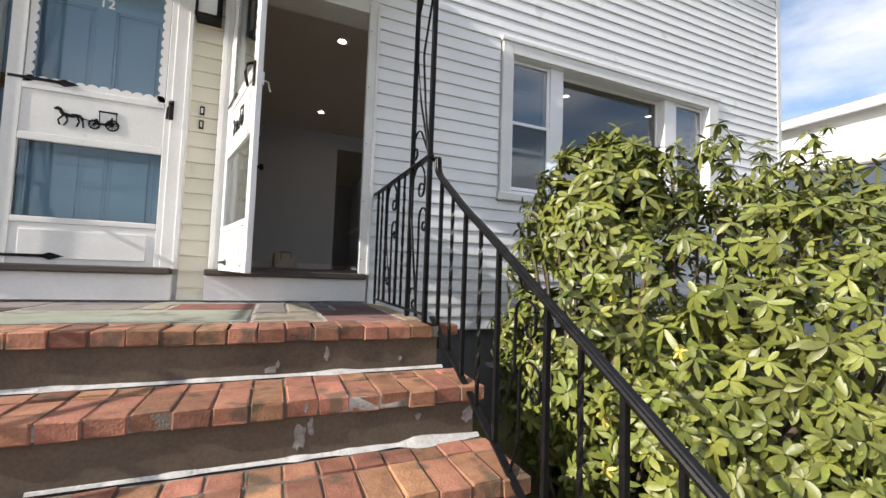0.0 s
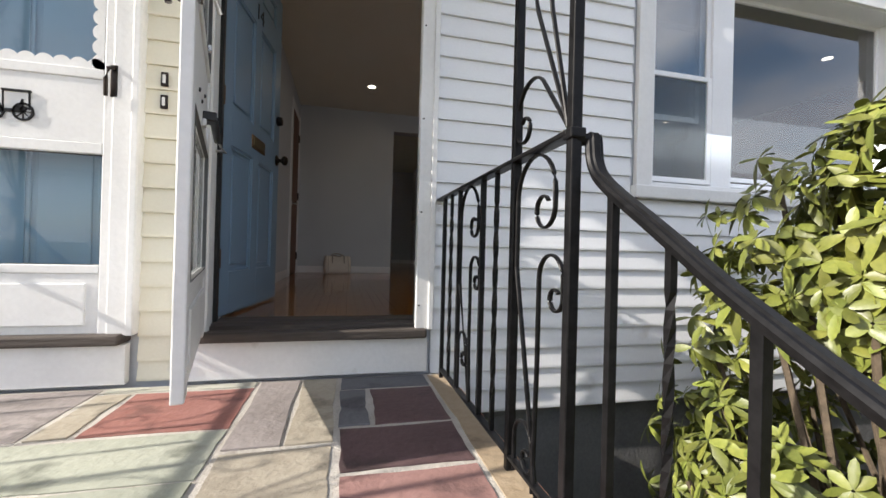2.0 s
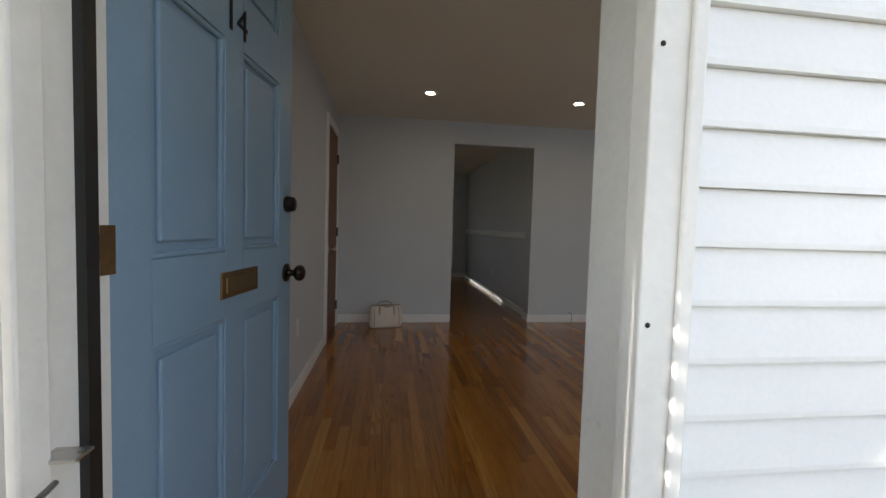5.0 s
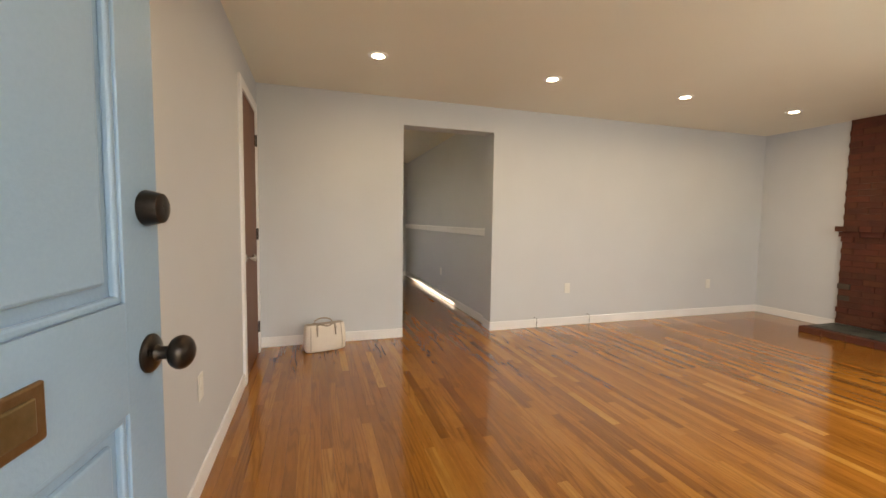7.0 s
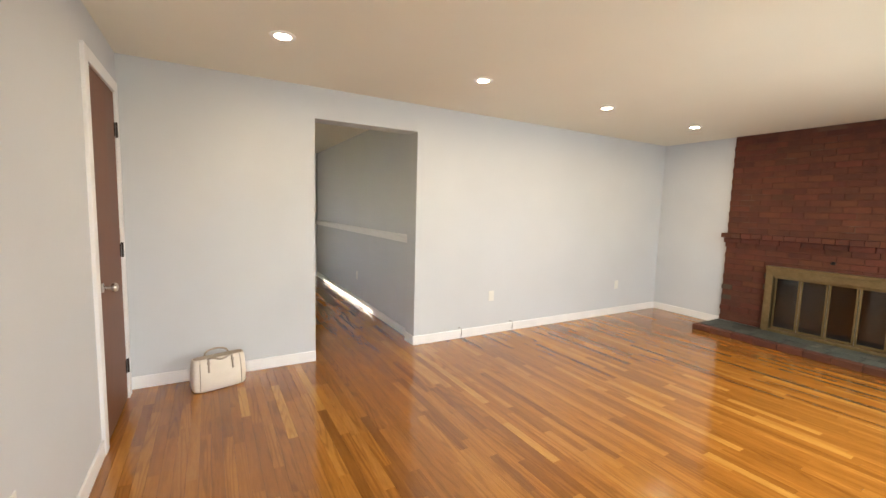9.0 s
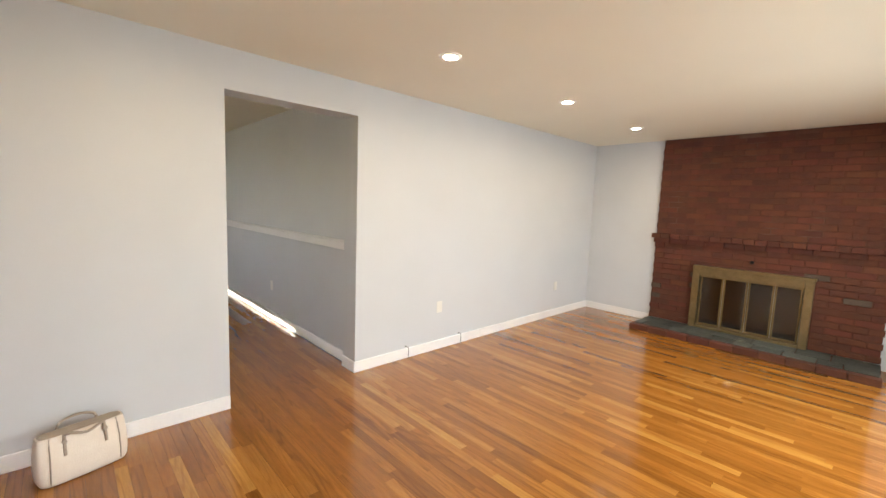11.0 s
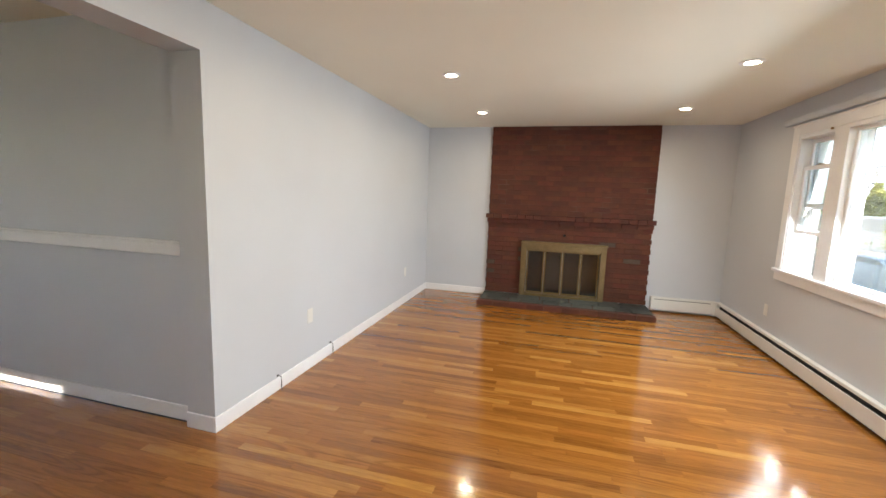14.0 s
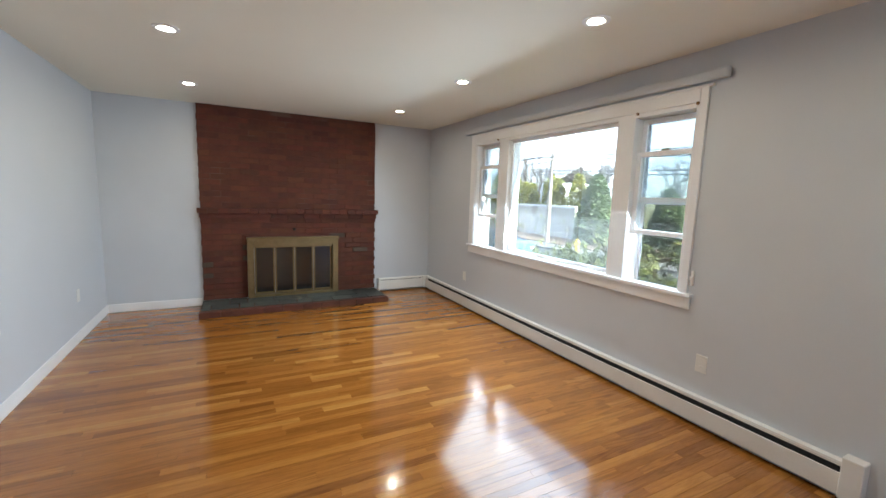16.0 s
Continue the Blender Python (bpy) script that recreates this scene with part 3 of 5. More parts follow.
def storm_door(at, turn, flip, label):
    """An aluminium storm door with two glass lights; local x runs from its hinges, its outside faces -y."""
    d = thing("storm_door", label, "storm door", at, turn=turn)
    W, T = 0.86, 0.03

    def bx(x0, x1, z0, z1, name="stile", y0=-T, y1=0.0):
        return part(name, box(B(), *((x0, x1) if not flip else (-x1, -x0)), y0, y1, z0, z1, 0.004), M_EXTRIM, d)

    bx(0, 0.075, 0, 2.03)
    bx(W - 0.075, W, 0, 2.03)
    bx(0.075, W - 0.075, 1.93, 2.03, "rail")
    bx(0.075, W - 0.075, 0.0, 0.25, "kick_panel", -T + 0.006, -0.006)
    bx(0.12, W - 0.12, 0.04, 0.21, "raised_field", -T - 0.003, 0.002)
    bx(0.075, W - 0.075, 0.25, 0.285, "rail")
    bx(0.075, W - 0.075, 0.735, 0.78, "rail")
    bx(0.075, W - 0.075, 0.78, 1.04, "middle_panel", -T + 0.006, -0.008)
    bx(0.075, W - 0.075, 1.04, 1.08, "rail")
    s = -1 if flip else 1
    for z0, z1 in ((0.28, 0.74), (1.075, 1.935)):
        g = part("pane", box(B(), *sorted((s * 0.07, s * (W - 0.07))), -0.018, -0.014, z0, z1), M_GLASS, d)
        g.visible_shadow = False
        bm = B()
        for a, b, c, e in ((0.075, W - 0.075, z0 + 0.003, z0 + 0.008), (0.075, W - 0.075, z1 - 0.008, z1 - 0.003), (0.075, 0.080, z0 + 0.008, z1 - 0.008), (W - 0.080, W - 0.075, z0 + 0.008, z1 - 0.008)):
            box(bm, *sorted((s * a, s * b)), -0.012, 0.0012, c, e)
        part("gasket", bm, M_RUBBER, d, "dark grey glazing gasket")
    # scalloped white edging round the upper light
    bm = B()
    x0, x1, z0, z1, r, dep = 0.08, W - 0.08, 1.08, 1.93, 0.017, 0.026
    inner = []
    for (ax, az), (bx_, bz), (nx, nz) in (((x0, z0), (x1, z0), (0, 1)), ((x1, z0), (x1, z1), (-1, 0)), ((x1, z1), (x0, z1), (0, -1)), ((x0, z1), (x0, z0), (1, 0))):
        n, nsc = 84, (12 if nz else 14)
        ring = []
        for i in range(n + 1):
            f = i / n
            q = dep + r * abs(math.sin(f * math.pi * nsc)) ** 0.7
            px, pz = ax + (bx_ - ax) * f, az + (bz - az) * f
            ring.append(((px, pz), (px + nx * q, pz + nz * q)))
        for (o1, i1), (o2, i2) in zip(ring, ring[1:]):
            vs = [bm.verts.new((s * x, -0.024, z)) for x, z in (o1, o2, i2, i1)]
            ws = [bm.verts.new((s * x, -0.02, z)) for x, z in (o1, o2, i2, i1)]
            bm.faces.new(vs)
            bm.faces.new(ws[::-1])
            bm.faces.new((vs[3], vs[2], ws[2], ws[3]))
    part("scalloped_edging", bm, M_EXTRIM, d, "white scalloped metal edging")
    # latch: outside lever and inside push
    hx = s * (W - 0.036)
    latch = part("latch", box(B(), hx - 0.014, hx + 0.014, -T - 0.012, -T, 0.97, 1.10, 0.004), M_BRONZE, d, "dark bronze latch")
    part("lever", tube(B(), [(hx, -T - 0.012, 1.09), (hx - s * 0.005, -T - 0.04, 1.075), (hx - s * 0.012, -T - 0.045, 1.03), (hx - s * 0.018, -T - 0.03, 0.965)], 0.008), M_BRONZE, latch, "dark bronze thumb lever")
    # strap ornaments
    for z in (0.055, 1.10):
        bm = B()
        slab(bm, [(s * 0.01, -0.008), (s * 0.24, -0.010), (s * 0.27, -0.022), (s * 0.34, 0.0), (s * 0.27, 0.022), (s * 0.24, 0.010), (s * 0.01, 0.008)], 0.0, 0.004, pose(0, -T - 0.001, z, 90))
        part("strap_hinge", bm, M_IRON, d, "black arrow-shaped strap ornament")
    # horse-and-buggy ornament in flat black metal
    o = pose(s * W / 2 - 0.125, -T + 0.004, 0.845, 90) @ Matrix.Scale(0.9, 4)
    bm = B()
    flat = lambda pts: slab(bm, pts, 0.0, 0.005, o)
    flat([(-0.03, 0.062), (0.02, 0.058), (0.035, 0.066), (0.06, 0.062), (0.062, 0.085), (0.03, 0.088), (0.0, 0.082), (-0.03, 0.088), (-0.045, 0.115), (-0.062, 0.125), (-0.085, 0.112), (-0.08, 0.10), (-0.058, 0.10), (-0.048, 0.075)])
    for a, b, c in ((-0.038, -0.062, -0.05), (-0.025, -0.012, -0.03), (0.035, 0.05, 0.038), (0.055, 0.07, 0.075)):
        flat([(a, 0.07), (a + 0.014, 0.07), (b + 0.008, 0.035), (c + 0.008, 0.0), (c - 0.002, 0.0), (b, 0.035)])
    flat([(0.06, 0.085), (0.078, 0.06), (0.075, 0.045), (0.068, 0.065)])
    flat([(0.06, 0.06), (0.13, 0.05), (0.13, 0.055), (0.06, 0.066)])
    flat([(0.13, 0.035), (0.24, 0.035), (0.25, 0.06), (0.235, 0.065), (0.22, 0.05), (0.16, 0.05), (0.15, 0.075), (0.14, 0.075)])
    flat([(0.155, 0.125), (0.265, 0.125), (0.26, 0.135), (0.155, 0.135)])
    for x in (0.16, 0.255):
        flat([(x, 0.05), (x + 0.005, 0.05), (x + 0.003, 0.126), (x - 0.002, 0.126)])
    flat([(0.2, 0.05), (0.235, 0.05), (0.235, 0.095), (0.228, 0.095), (0.222, 0.065), (0.2, 0.06)])
    for cx, r in ((0.135, 0.034), (0.235, 0.04)):
        for k in range(18):
            a0, a1 = k * math.tau / 18, (k + 1) * math.tau / 18
            flat([(cx + q * math.cos(a), r + q * math.sin(a)) for q, a in ((r, a0), (r, a1), (r - 0.009, a1), (r - 0.009, a0))])
        for k in range(4):
            a = k * math.pi / 4
            ux, uz = math.cos(a), math.sin(a)
            flat([(cx - r * 0.9 * ux - 0.0015 * uz, r - r * 0.9 * uz + 0.0015 * ux), (cx + r * 0.9 * ux - 0.0015 * uz, r + r * 0.9 * uz + 0.0015 * ux), (cx + r * 0.9 * ux + 0.0015 * uz, r + r * 0.9 * uz - 0.0015 * ux), (cx - r * 0.9 * ux + 0.0015 * uz, r - r * 0.9 * uz - 0.0015 * ux)])
    part("carriage_ornament", bm, M_IRON, d, "black horse-and-buggy metal silhouette")
    return d


closed_storm = storm_door((-1.20, F - 0.02, -0.02), 0, False, "closed white storm door with carriage ornament and scalloped glass")
lettering("12", 0.085, pose(0.44, -0.0205, 1.63, 90), M_EXTRIM, closed_storm)
storm = storm_door((-0.018, F - 0.067, -0.02), -75.8, False, "open white storm door with carriage ornament and scalloped glass")
# closer tube and hardware on the inner face of the open storm door
closer = part("closer_tube", tube(B(), [(0.16, 0.034, 0.79), (0.46, 0.03, 0.79)], 0.0135, 12), M_BLACK, storm, "black pneumatic closer tube", True)
part("closer_rod", tube(B(), [(0.0, 0.05, 0.79), (0.16, 0.034, 0.79)], 0.005), M_NICKEL, closer)
part("closer_bracket", box(B(), 0.44, 0.50, 0.0, 0.04, 0.775, 0.805, 0.004), M_BLACK, closer)
part("inside_latch", tube(box(B(), 0.805, 0.84, 0.0, 0.012, 0.98, 1.05, 0.003), [(0.82, 0.01, 1.01), (0.82, 0.035, 1.01), (0.80, 0.05, 0.97)], 0.006), M_NICKEL, storm)
for x, z in ((0.285, 0.917), (0.433, 0.852), (0.552, 0.851)):
    part("screw", lathe(B(), [(0.007, 0), (0.007, 0.004), (0.003, 0.006)], pose(x, -0.008, z, -90), 8), M_BLACK, storm)
for x, z in ((0.30, 1.085), (0.5, 0.765)):
    part("clip", box(B(), x - 0.012, x + 0.012, 0.0, 0.012, z - 0.012, z + 0.012, 0.002), M_NICKEL, storm)


def panel_door(at, turn, label, name="front_door"):
    """A blue raised-panel door; local x from its hinges, outside faces -y."""
    d = thing(name, label, "door", at, turn=turn)
    W, T = 0.915, 0.044
    bm = B()
    cols = ((0.14, 0.43), (0.53, 0.80))
    rows = ((0.22, 0.86), (1.05, 1.645), (1.80, 1.95))
    for x0, x1 in ((0, 0.14), (0.43, 0.53), (0.80, W)):
        box(bm, x0, x1, 0, T, 0.01, 2.035, 0.002)
    for z0, z1 in ((0.01, 0.22), (0.86, 1.05), (1.645, 1.80), (1.95, 2.035)):
        for x0, x1 in cols:
            box(bm, x0, x1, 0, T, z0, z1)
    part("door_leaf", bm, M_BLUE, d)
    for x0, x1 in cols:
        for z0, z1 in rows:
            bm = B()
            box(bm, x0, x1, 0.016, T - 0.012, z0, z1)
            box(bm, x0 + 0.035, x1 - 0.035, 0.007, 0.02, z0 + 0.035, z1 - 0.035, 0.006)
            for a, b, c, e in ((x0, x0 + 0.014, z0, z1), (x1 - 0.014, x1, z0, z1), (x0, x1, z0, z0 + 0.014), (x0, x1, z1 - 0.014, z1)):
                box(bm, a, b, 0.004, 0.018, c, e, 0.004)
            part("panel", bm, M_BLUE, d)
    for z, knob_ in ((0.942, True), (1.21, False)):
        prof = [(0.036, 0), (0.036, 0.004), (0.031, 0.009), (0.016, 0.013), (0.012, 0.02), (0.0125, 0.032), (0.02, 0.036), (0.027, 0.041), (0.031, 0.048), (0.032, 0.055), (0.0295, 0.063), (0.024, 0.069), (0.016, 0.0735), (0.006, 0.0755)] if knob_ else [(0.031, 0), (0.033, 0.004), (0.027, 0.03), (0.022, 0.033), (0.004, 0.034)]
        part("door_knob" if knob_ else "deadbolt", lathe(B(), prof, pose(W - 0.045, 0, z, 90), 32), M_BRONZE, d, "dark bronze door knob" if knob_ else "dark bronze deadbolt", True)
    sl = part("mail_slot", box(B(), 0.402, 0.62, -0.006, 0.002, 0.916, 0.992, 0.004), M_DULLBRASS, d, "tarnished brass mail slot")
    part("flap", box(B(), 0.422, 0.60, -0.010, -0.004, 0.931, 0.977, 0.003), M_BRASS, sl)
    for z in (0.29, 1.077, 1.86):
        part("hinge", box(B(), -0.006, 0.042, -0.0035, 0.001, z - 0.046, z + 0.046, 0.001), M_DULLBRASS, d, "worn brass hinge")
        for k in range(5):
            z0 = z - 0.05 + k * 0.0202
            part("hinge_knuckle", tube(B(), [(-0.018, -0.013, z0), (-0.018, -0.013, z0 + 0.0186)], 0.0085, 10), M_NICKEL, d, "worn silver hinge knuckle")
    return d


open_door = panel_door((-0.032, 4.17, 0.005), 82.4, "open pale blue panelled front door with dark bronze knob")
panel_door((-1.275, F + 0.07, 0.005), 0, "closed pale blue panelled door behind storm door", "second_front_door")

for z in (0.095, 0.543, 0.992, 1.441, 1.89):
    sc = thing("trim_screw", "small dark screw head in white door casing", "screw", (0.905, F - 0.06, z), group="casing screws")
    part("head", lathe(B(), [(0.0045, 0), (0.0045, 0.0015), (0.002, 0.0025)], pose(0, 0, 0, 90), 8), M_BRONZE, sc)

lettering("14", 0.13, pose(0.485, -0.003, 1.675, 90), M_IRON, open_door)

# ---- porch wall fittings ----
bell = thing("door_bell", "pair of small brass-rimmed door bells", "door bell", (-0.208, F - 0.02, 1.008))
for z in (-0.048, 0.048):
    b_ = part("bell_plate", box(B(), -0.014, 0.014, -0.012, 0.0, z - 0.03, z + 0.03, 0.004), M_BRONZE, bell)
    part("button", box(B(), -0.006, 0.006, -0.015, -0.011, z - 0.018, z + 0.018, 0.003), M_PLASTIC, b_)
lantern = thing("wall_lantern", "dark green metal wall lantern with frosted panes", "lamp", (-0.20, F - 0.03, 1.66))
bm = B()
for x in (-0.07, 0.055):
    for y in (-0.11, -0.005):
        box(bm, x, x + 0.015, y, y + 0.015, 0, 0.28)
for z in (0.0, 0.265):
    box(bm, -0.072, 0.072, -0.112, 0.012, z, z + 0.016)
part("frame", bm, M_IRON, lantern)
part("pane", box(B(), -0.056, 0.056, -0.098, -0.006, 0.02, 0.262), M_PLASTIC, lantern, "frosted white lantern glass")
part("cap", lathe(B(), [(0.10, 0.28), (0.03, 0.34), (0.008, 0.36)], pose(0, -0.05, 0), 4), M_IRON, lantern)

# ---- porch and steps ----
STEP, GO = 0.20, 0.33
NOSE = 2.70
PX0, PX1 = -1.6, 1.04
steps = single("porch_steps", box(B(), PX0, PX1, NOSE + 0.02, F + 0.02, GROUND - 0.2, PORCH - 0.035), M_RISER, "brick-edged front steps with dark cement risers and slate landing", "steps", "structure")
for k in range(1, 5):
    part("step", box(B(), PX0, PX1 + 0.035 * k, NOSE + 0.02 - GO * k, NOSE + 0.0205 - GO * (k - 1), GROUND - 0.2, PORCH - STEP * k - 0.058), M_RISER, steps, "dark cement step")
bm = B()
box(bm, PX0, PX1, NOSE + 0.012, F - 0.055, PORCH - 0.032, PORCH - 0.006)
for k in range(0, 5):
    box(bm, PX0, PX1 + 0.035 * k, NOSE - GO * k + 0.006, NOSE - GO * (k - 1) if k else NOSE + 0.2, PORCH - STEP * k - 0.055, PORCH - STEP * k - 0.006)
part("mortar_bed", bm, M_MORTAR, steps)
random.seed(4)
brick_meshes = []
for v in range(4):
    bm = B()
    box(bm, 0, 0.102, 0, 0.207, -0.058, 0, 0.006)
    for q in bm.verts:
        q.co += Vector((random.uniform(-1, 1), random.uniform(-1, 1), random.uniform(-1, 1))) * 0.0022
    brick_meshes.append(to_mesh("brick", bm, M_PBRICK))
for k in range(0, 5):
    x = PX0 + 0.01
    while x < PX1 + 0.035 * k - 0.05:
        for y, ln in ((NOSE - GO * k, 1.0), (NOSE - GO * k + 0.215, 0.47)):
            if k == 0 and ln < 1:
                continue
            ob = new("brick", random.choice(brick_meshes))
            ob.parent = steps
            ob.matrix_basis = pose(x + random.uniform(-0.002, 0.002), y + random.uniform(-0.006, 0.006), PORCH - STEP * k + random.uniform(-0.003, 0.003), 0, random.uniform(-0.6, 0.6), random.uniform(-0.8, 0.8)) @ Matrix.Diagonal((1, ln, 1, 1))
        x += 0.1085
for i in range(10):
    ob = new("brick", random.choice(brick_meshes))
    ob.parent = steps
    ob.matrix_basis = pose(PX1 + 0.035, 2.745 + i * 0.108, PORCH - 0.02, 0, 0, 90) @ Matrix.Diagonal((1, 0.5, 1, 1))
ob = new("brick", brick_meshes[1])
ob.parent = steps
ob.matrix_basis = pose(1.055, 2.895, PORCH - 0.012, 0, 0, -90) @ Matrix.Diagonal((1, 0.62, 1, 1))
M_PALE = paint("pale_joint_cement", (0.34, 0.31, 0.27), (0.52, 0.49, 0.44), 6, 0.95, 0.5, 90, spots=((0.12, 0.10, 0.085), 4, 0.64))
M_BLOOM = paint("thin_lime_bloom", (0.16, 0.14, 0.12), (0.40, 0.385, 0.365), 30, 0.95, 0.2, 120)
M_LIME = paint("white_lime_bloom", (0.38, 0.37, 0.35), (0.68, 0.67, 0.64), 20, 0.95, 0.5, 90)
random.seed(17)
for k in (1, 2):
    z, y = PORCH - STEP * k, NOSE + 0.018 - GO * (k - 1)
    bm = B()
    n = 46
    x0, x1 = (-0.75, PX1 + 0.03) if k == 1 else (-0.3, PX1 + 0.06)
    low_, high_, back = [], [], []
    for q in range(n + 1):
        f = q / n
        w = 0.003 + (0.005 + 0.04 * max(0, noise.noise(Vector((f * 11, k * 3.1, 0.5))))) * (0.25 + 0.75 * f)
        x = x0 + (x1 - x0) * f
        low_.append(bm.verts.new((x, y - w * 1.6, z - 0.002)))
        high_.append(bm.verts.new((x, y - w * 0.5, z + 0.006)))
        back.append(bm.verts.new((x, y + 0.004, z + 0.004 + w * 0.8)))
    for q in range(n):
        bm.faces.new((low_[q], low_[q + 1], high_[q + 1], high_[q]))
        bm.faces.new((high_[q], high_[q + 1], back[q + 1], back[q]))
    part("mortar_fillet", bm, M_LIME, steps, "white lime-stained mortar fillet", True)


def lime_patch(x, y, z, w, h_, seed):
    """A thin soft-edged bloom of lime on a riser, running downwards."""
    pts = []
    for k in range(48):
        a = k * math.tau / 48
        q = 0.72 + 0.42 * noise.noise(Vector((math.cos(a) * 1.7, math.sin(a) * 1.7, seed * 1.3)))
        if math.sin(a) < -0.2:
            q += 0.22 * noise.noise(Vector((math.cos(a) * 7, 0.0, seed)))
        pts.append((x + w * math.cos(a) * q, z + h_ * math.sin(a) * q))
    part("lime_bloom", slab(B(), pts, 0.0, 0.0015, Matrix.Translation((0, y, 0)) @ Matrix.Rotation(math.pi / 2, 4, "X")), M_BLOOM, steps, "pale lime bloom on the riser")


for x, k, dz, w, h_ in ((0.53, 1, 0.085, 0.016, 0.035), (0.31, 1, 0.028, 0.03, 0.022), (0.335, 1, 0.05, 0.012, 0.02), (0.86, 1, 0.05, 0.012, 0.012), (0.41, 2, 0.075, 0.028, 0.065), (0.445, 2, 0.10, 0.016, 0.04), (0.84, 2, 0.10, 0.016, 0.014), (1.05, 2, 0.09, 0.03, 0.045)):
    lime_patch(x, NOSE + 0.019 - GO * (k - 1), PORCH - STEP * k + dz, w, h_, int(x * 100) + k)
lime_patch(0.425, NOSE - GO - 0.003, PORCH - STEP - 0.022, 0.008, 0.022, 5)
# slate flags of the landing, laid between y 2.83 and the wall
SLATE_COLOURS = {"green": ((0.27, 0.285, 0.225), (0.38, 0.39, 0.32)), "grey": ((0.20, 0.175, 0.165), (0.31, 0.275, 0.26)), "buff": ((0.27, 0.235, 0.18), (0.40, 0.36, 0.285)), "plum": ((0.075, 0.042, 0.042), (0.13, 0.078, 0.078)), "red": ((0.22, 0.088, 0.07), (0.31, 0.145, 0.12)), "slate": ((0.095, 0.095, 0.105), (0.15, 0.15, 0.16)), "pale": ((0.36, 0.36, 0.295), (0.47, 0.46, 0.39)), "tan": ((0.30, 0.225, 0.14), (0.42, 0.335, 0.23)), "pink": ((0.25, 0.135, 0.12), (0.35, 0.205, 0.18))}
M_FLAG = {k: paint("slate_" + k, a, b, 4, 0.72, 0.4, 45, vary=0.08, spots=(tuple(0.62 * q + 0.01 for q in a), 6, 0.58)) for k, (a, b) in SLATE_COLOURS.items()}
Y0, Y3 = 2.93, 3.98
FLAGS = [(-1.58, -0.86, Y0, 3.33, "grey"), (-0.85, 0.207, 3.21, 3.50, "green"), (-0.85, 0.207, Y0, 3.20, "green"), (0.217, 0.535, Y0, 3.34, "buff"), (0.217, 0.38, 3.35, Y3, "grey"), (0.39, 0.535, 3.35, Y3, "buff"),
         (0.545, 0.94, Y0, 3.16, "pink"), (0.545, 0.94, 3.17, 3.445, "plum"), (0.665, 0.94, 3.455, 3.815, "plum"), (0.545, 0.655, 3.455, 3.815, "slate"), (0.545, 0.94, 3.825, Y3, "slate"),
         (-0.235, 0.207, 3.51, 3.91, "red"), (-0.36, 0.207, 3.92, Y3, "pale"), (-0.36, -0.245, 3.51, 3.91, "buff"), (-0.85, -0.37, 3.51, Y3, "grey"),
         (-1.58, -0.86, 3.34, 3.63, "plum"), (-1.58, -0.86, 3.64, Y3, "grey"), (0.95, 1.035, Y0, Y3, "tan")]
for x0, x1, y0, y1, c in FLAGS:
    edge = []
    for (ax, ay), (bx_, by) in (((x0, y0), (x1, y0)), ((x1, y0), (x1, y1)), ((x1, y1), (x0, y1)), ((x0, y1), (x0, y0))):
        n = max(2, int(math.hypot(bx_ - ax, by - ay) / 0.045))
        for k in range(n):
            px, py = ax + (bx_ - ax) * k / n, ay + (by - ay) * k / n
            cx, cy = (x0 + x1) / 2 - px, (y0 + y1) / 2 - py
            q = 0.007 + 0.010 * abs(noise.noise(Vector((px * 9, py * 9, 3.0)))) + random.uniform(0, 0.003)
            ln = math.hypot(cx, cy)
            edge.append((px + cx / ln * q, py + cy / ln * q))
    lift = random.uniform(-0.003, 0.002)
    bm = slab(B(), edge, PORCH - 0.03, PORCH + lift)
    part("flagstone", bm, M_FLAG[c], steps, c + " slate flagstone")
part("joint_mortar", box(B(), PX0 + 0.01, PX1 - 0.004, NOSE + 0.215, F - 0.05, PORCH - 0.035, PORCH - 0.005), M_PALE, steps, "pale cement joints between flagstones")

# ---- wrought-iron railings ----
def twisted(bm, p, q, w):
    n = 26
    rings = []
    for i in range(n + 1):
        f = i / n
        c = Vector(p).lerp(Vector(q), f)
        a0 = f * math.tau * 2.2 if 0.15 < f < 0.85 else 0
        rings.append([bm.verts.new(c + Vector((math.cos(a0 + k * math.pi / 2 + 0.785), math.sin(a0 + k * math.pi / 2 + 0.785), 0)) * w * 0.72) for k in range(4)])
    for s, t in zip(rings, rings[1:]):
        for k in range(4):
            bm.faces.new((s[k], s[(k + 1) % 4], t[(k + 1) % 4], t[k]))


RAILZ = 0.635


def crook(x, ya, z0, ztop, R, way, drop, r2, start=None, a0=0.0):
    """A flat iron strap that rises, bends over and curls in; way: +1 bends towards +y; a0: where on the bend it begins."""
    yc, zc = ya + way * R, ztop - R
    pts = [Vector((x, *start))] if start else []
    if zc > z0 and a0 == 0.0:
        pts += [Vector((x, ya, z0 + (zc - z0) * f)) for f in (0.0, 0.5)]
    pts += [Vector((x, yc - way * R * math.cos(a), zc + R * math.sin(a))) for a in [a0 + k * (math.pi - a0) / 14 for k in range(15)]]
    yq, zq = yc + way * (R - r2), zc - drop
    for k in range(26):
        f = k / 25
        a, q = -f * math.tau * 0.88, r2 * (1 - 0.5 * f)
        pts.append(Vector((x, yq + way * q * math.cos(a), zq + q * math.sin(a))))
    return tube(B(), pts, 0.0068, 8, 0.55)


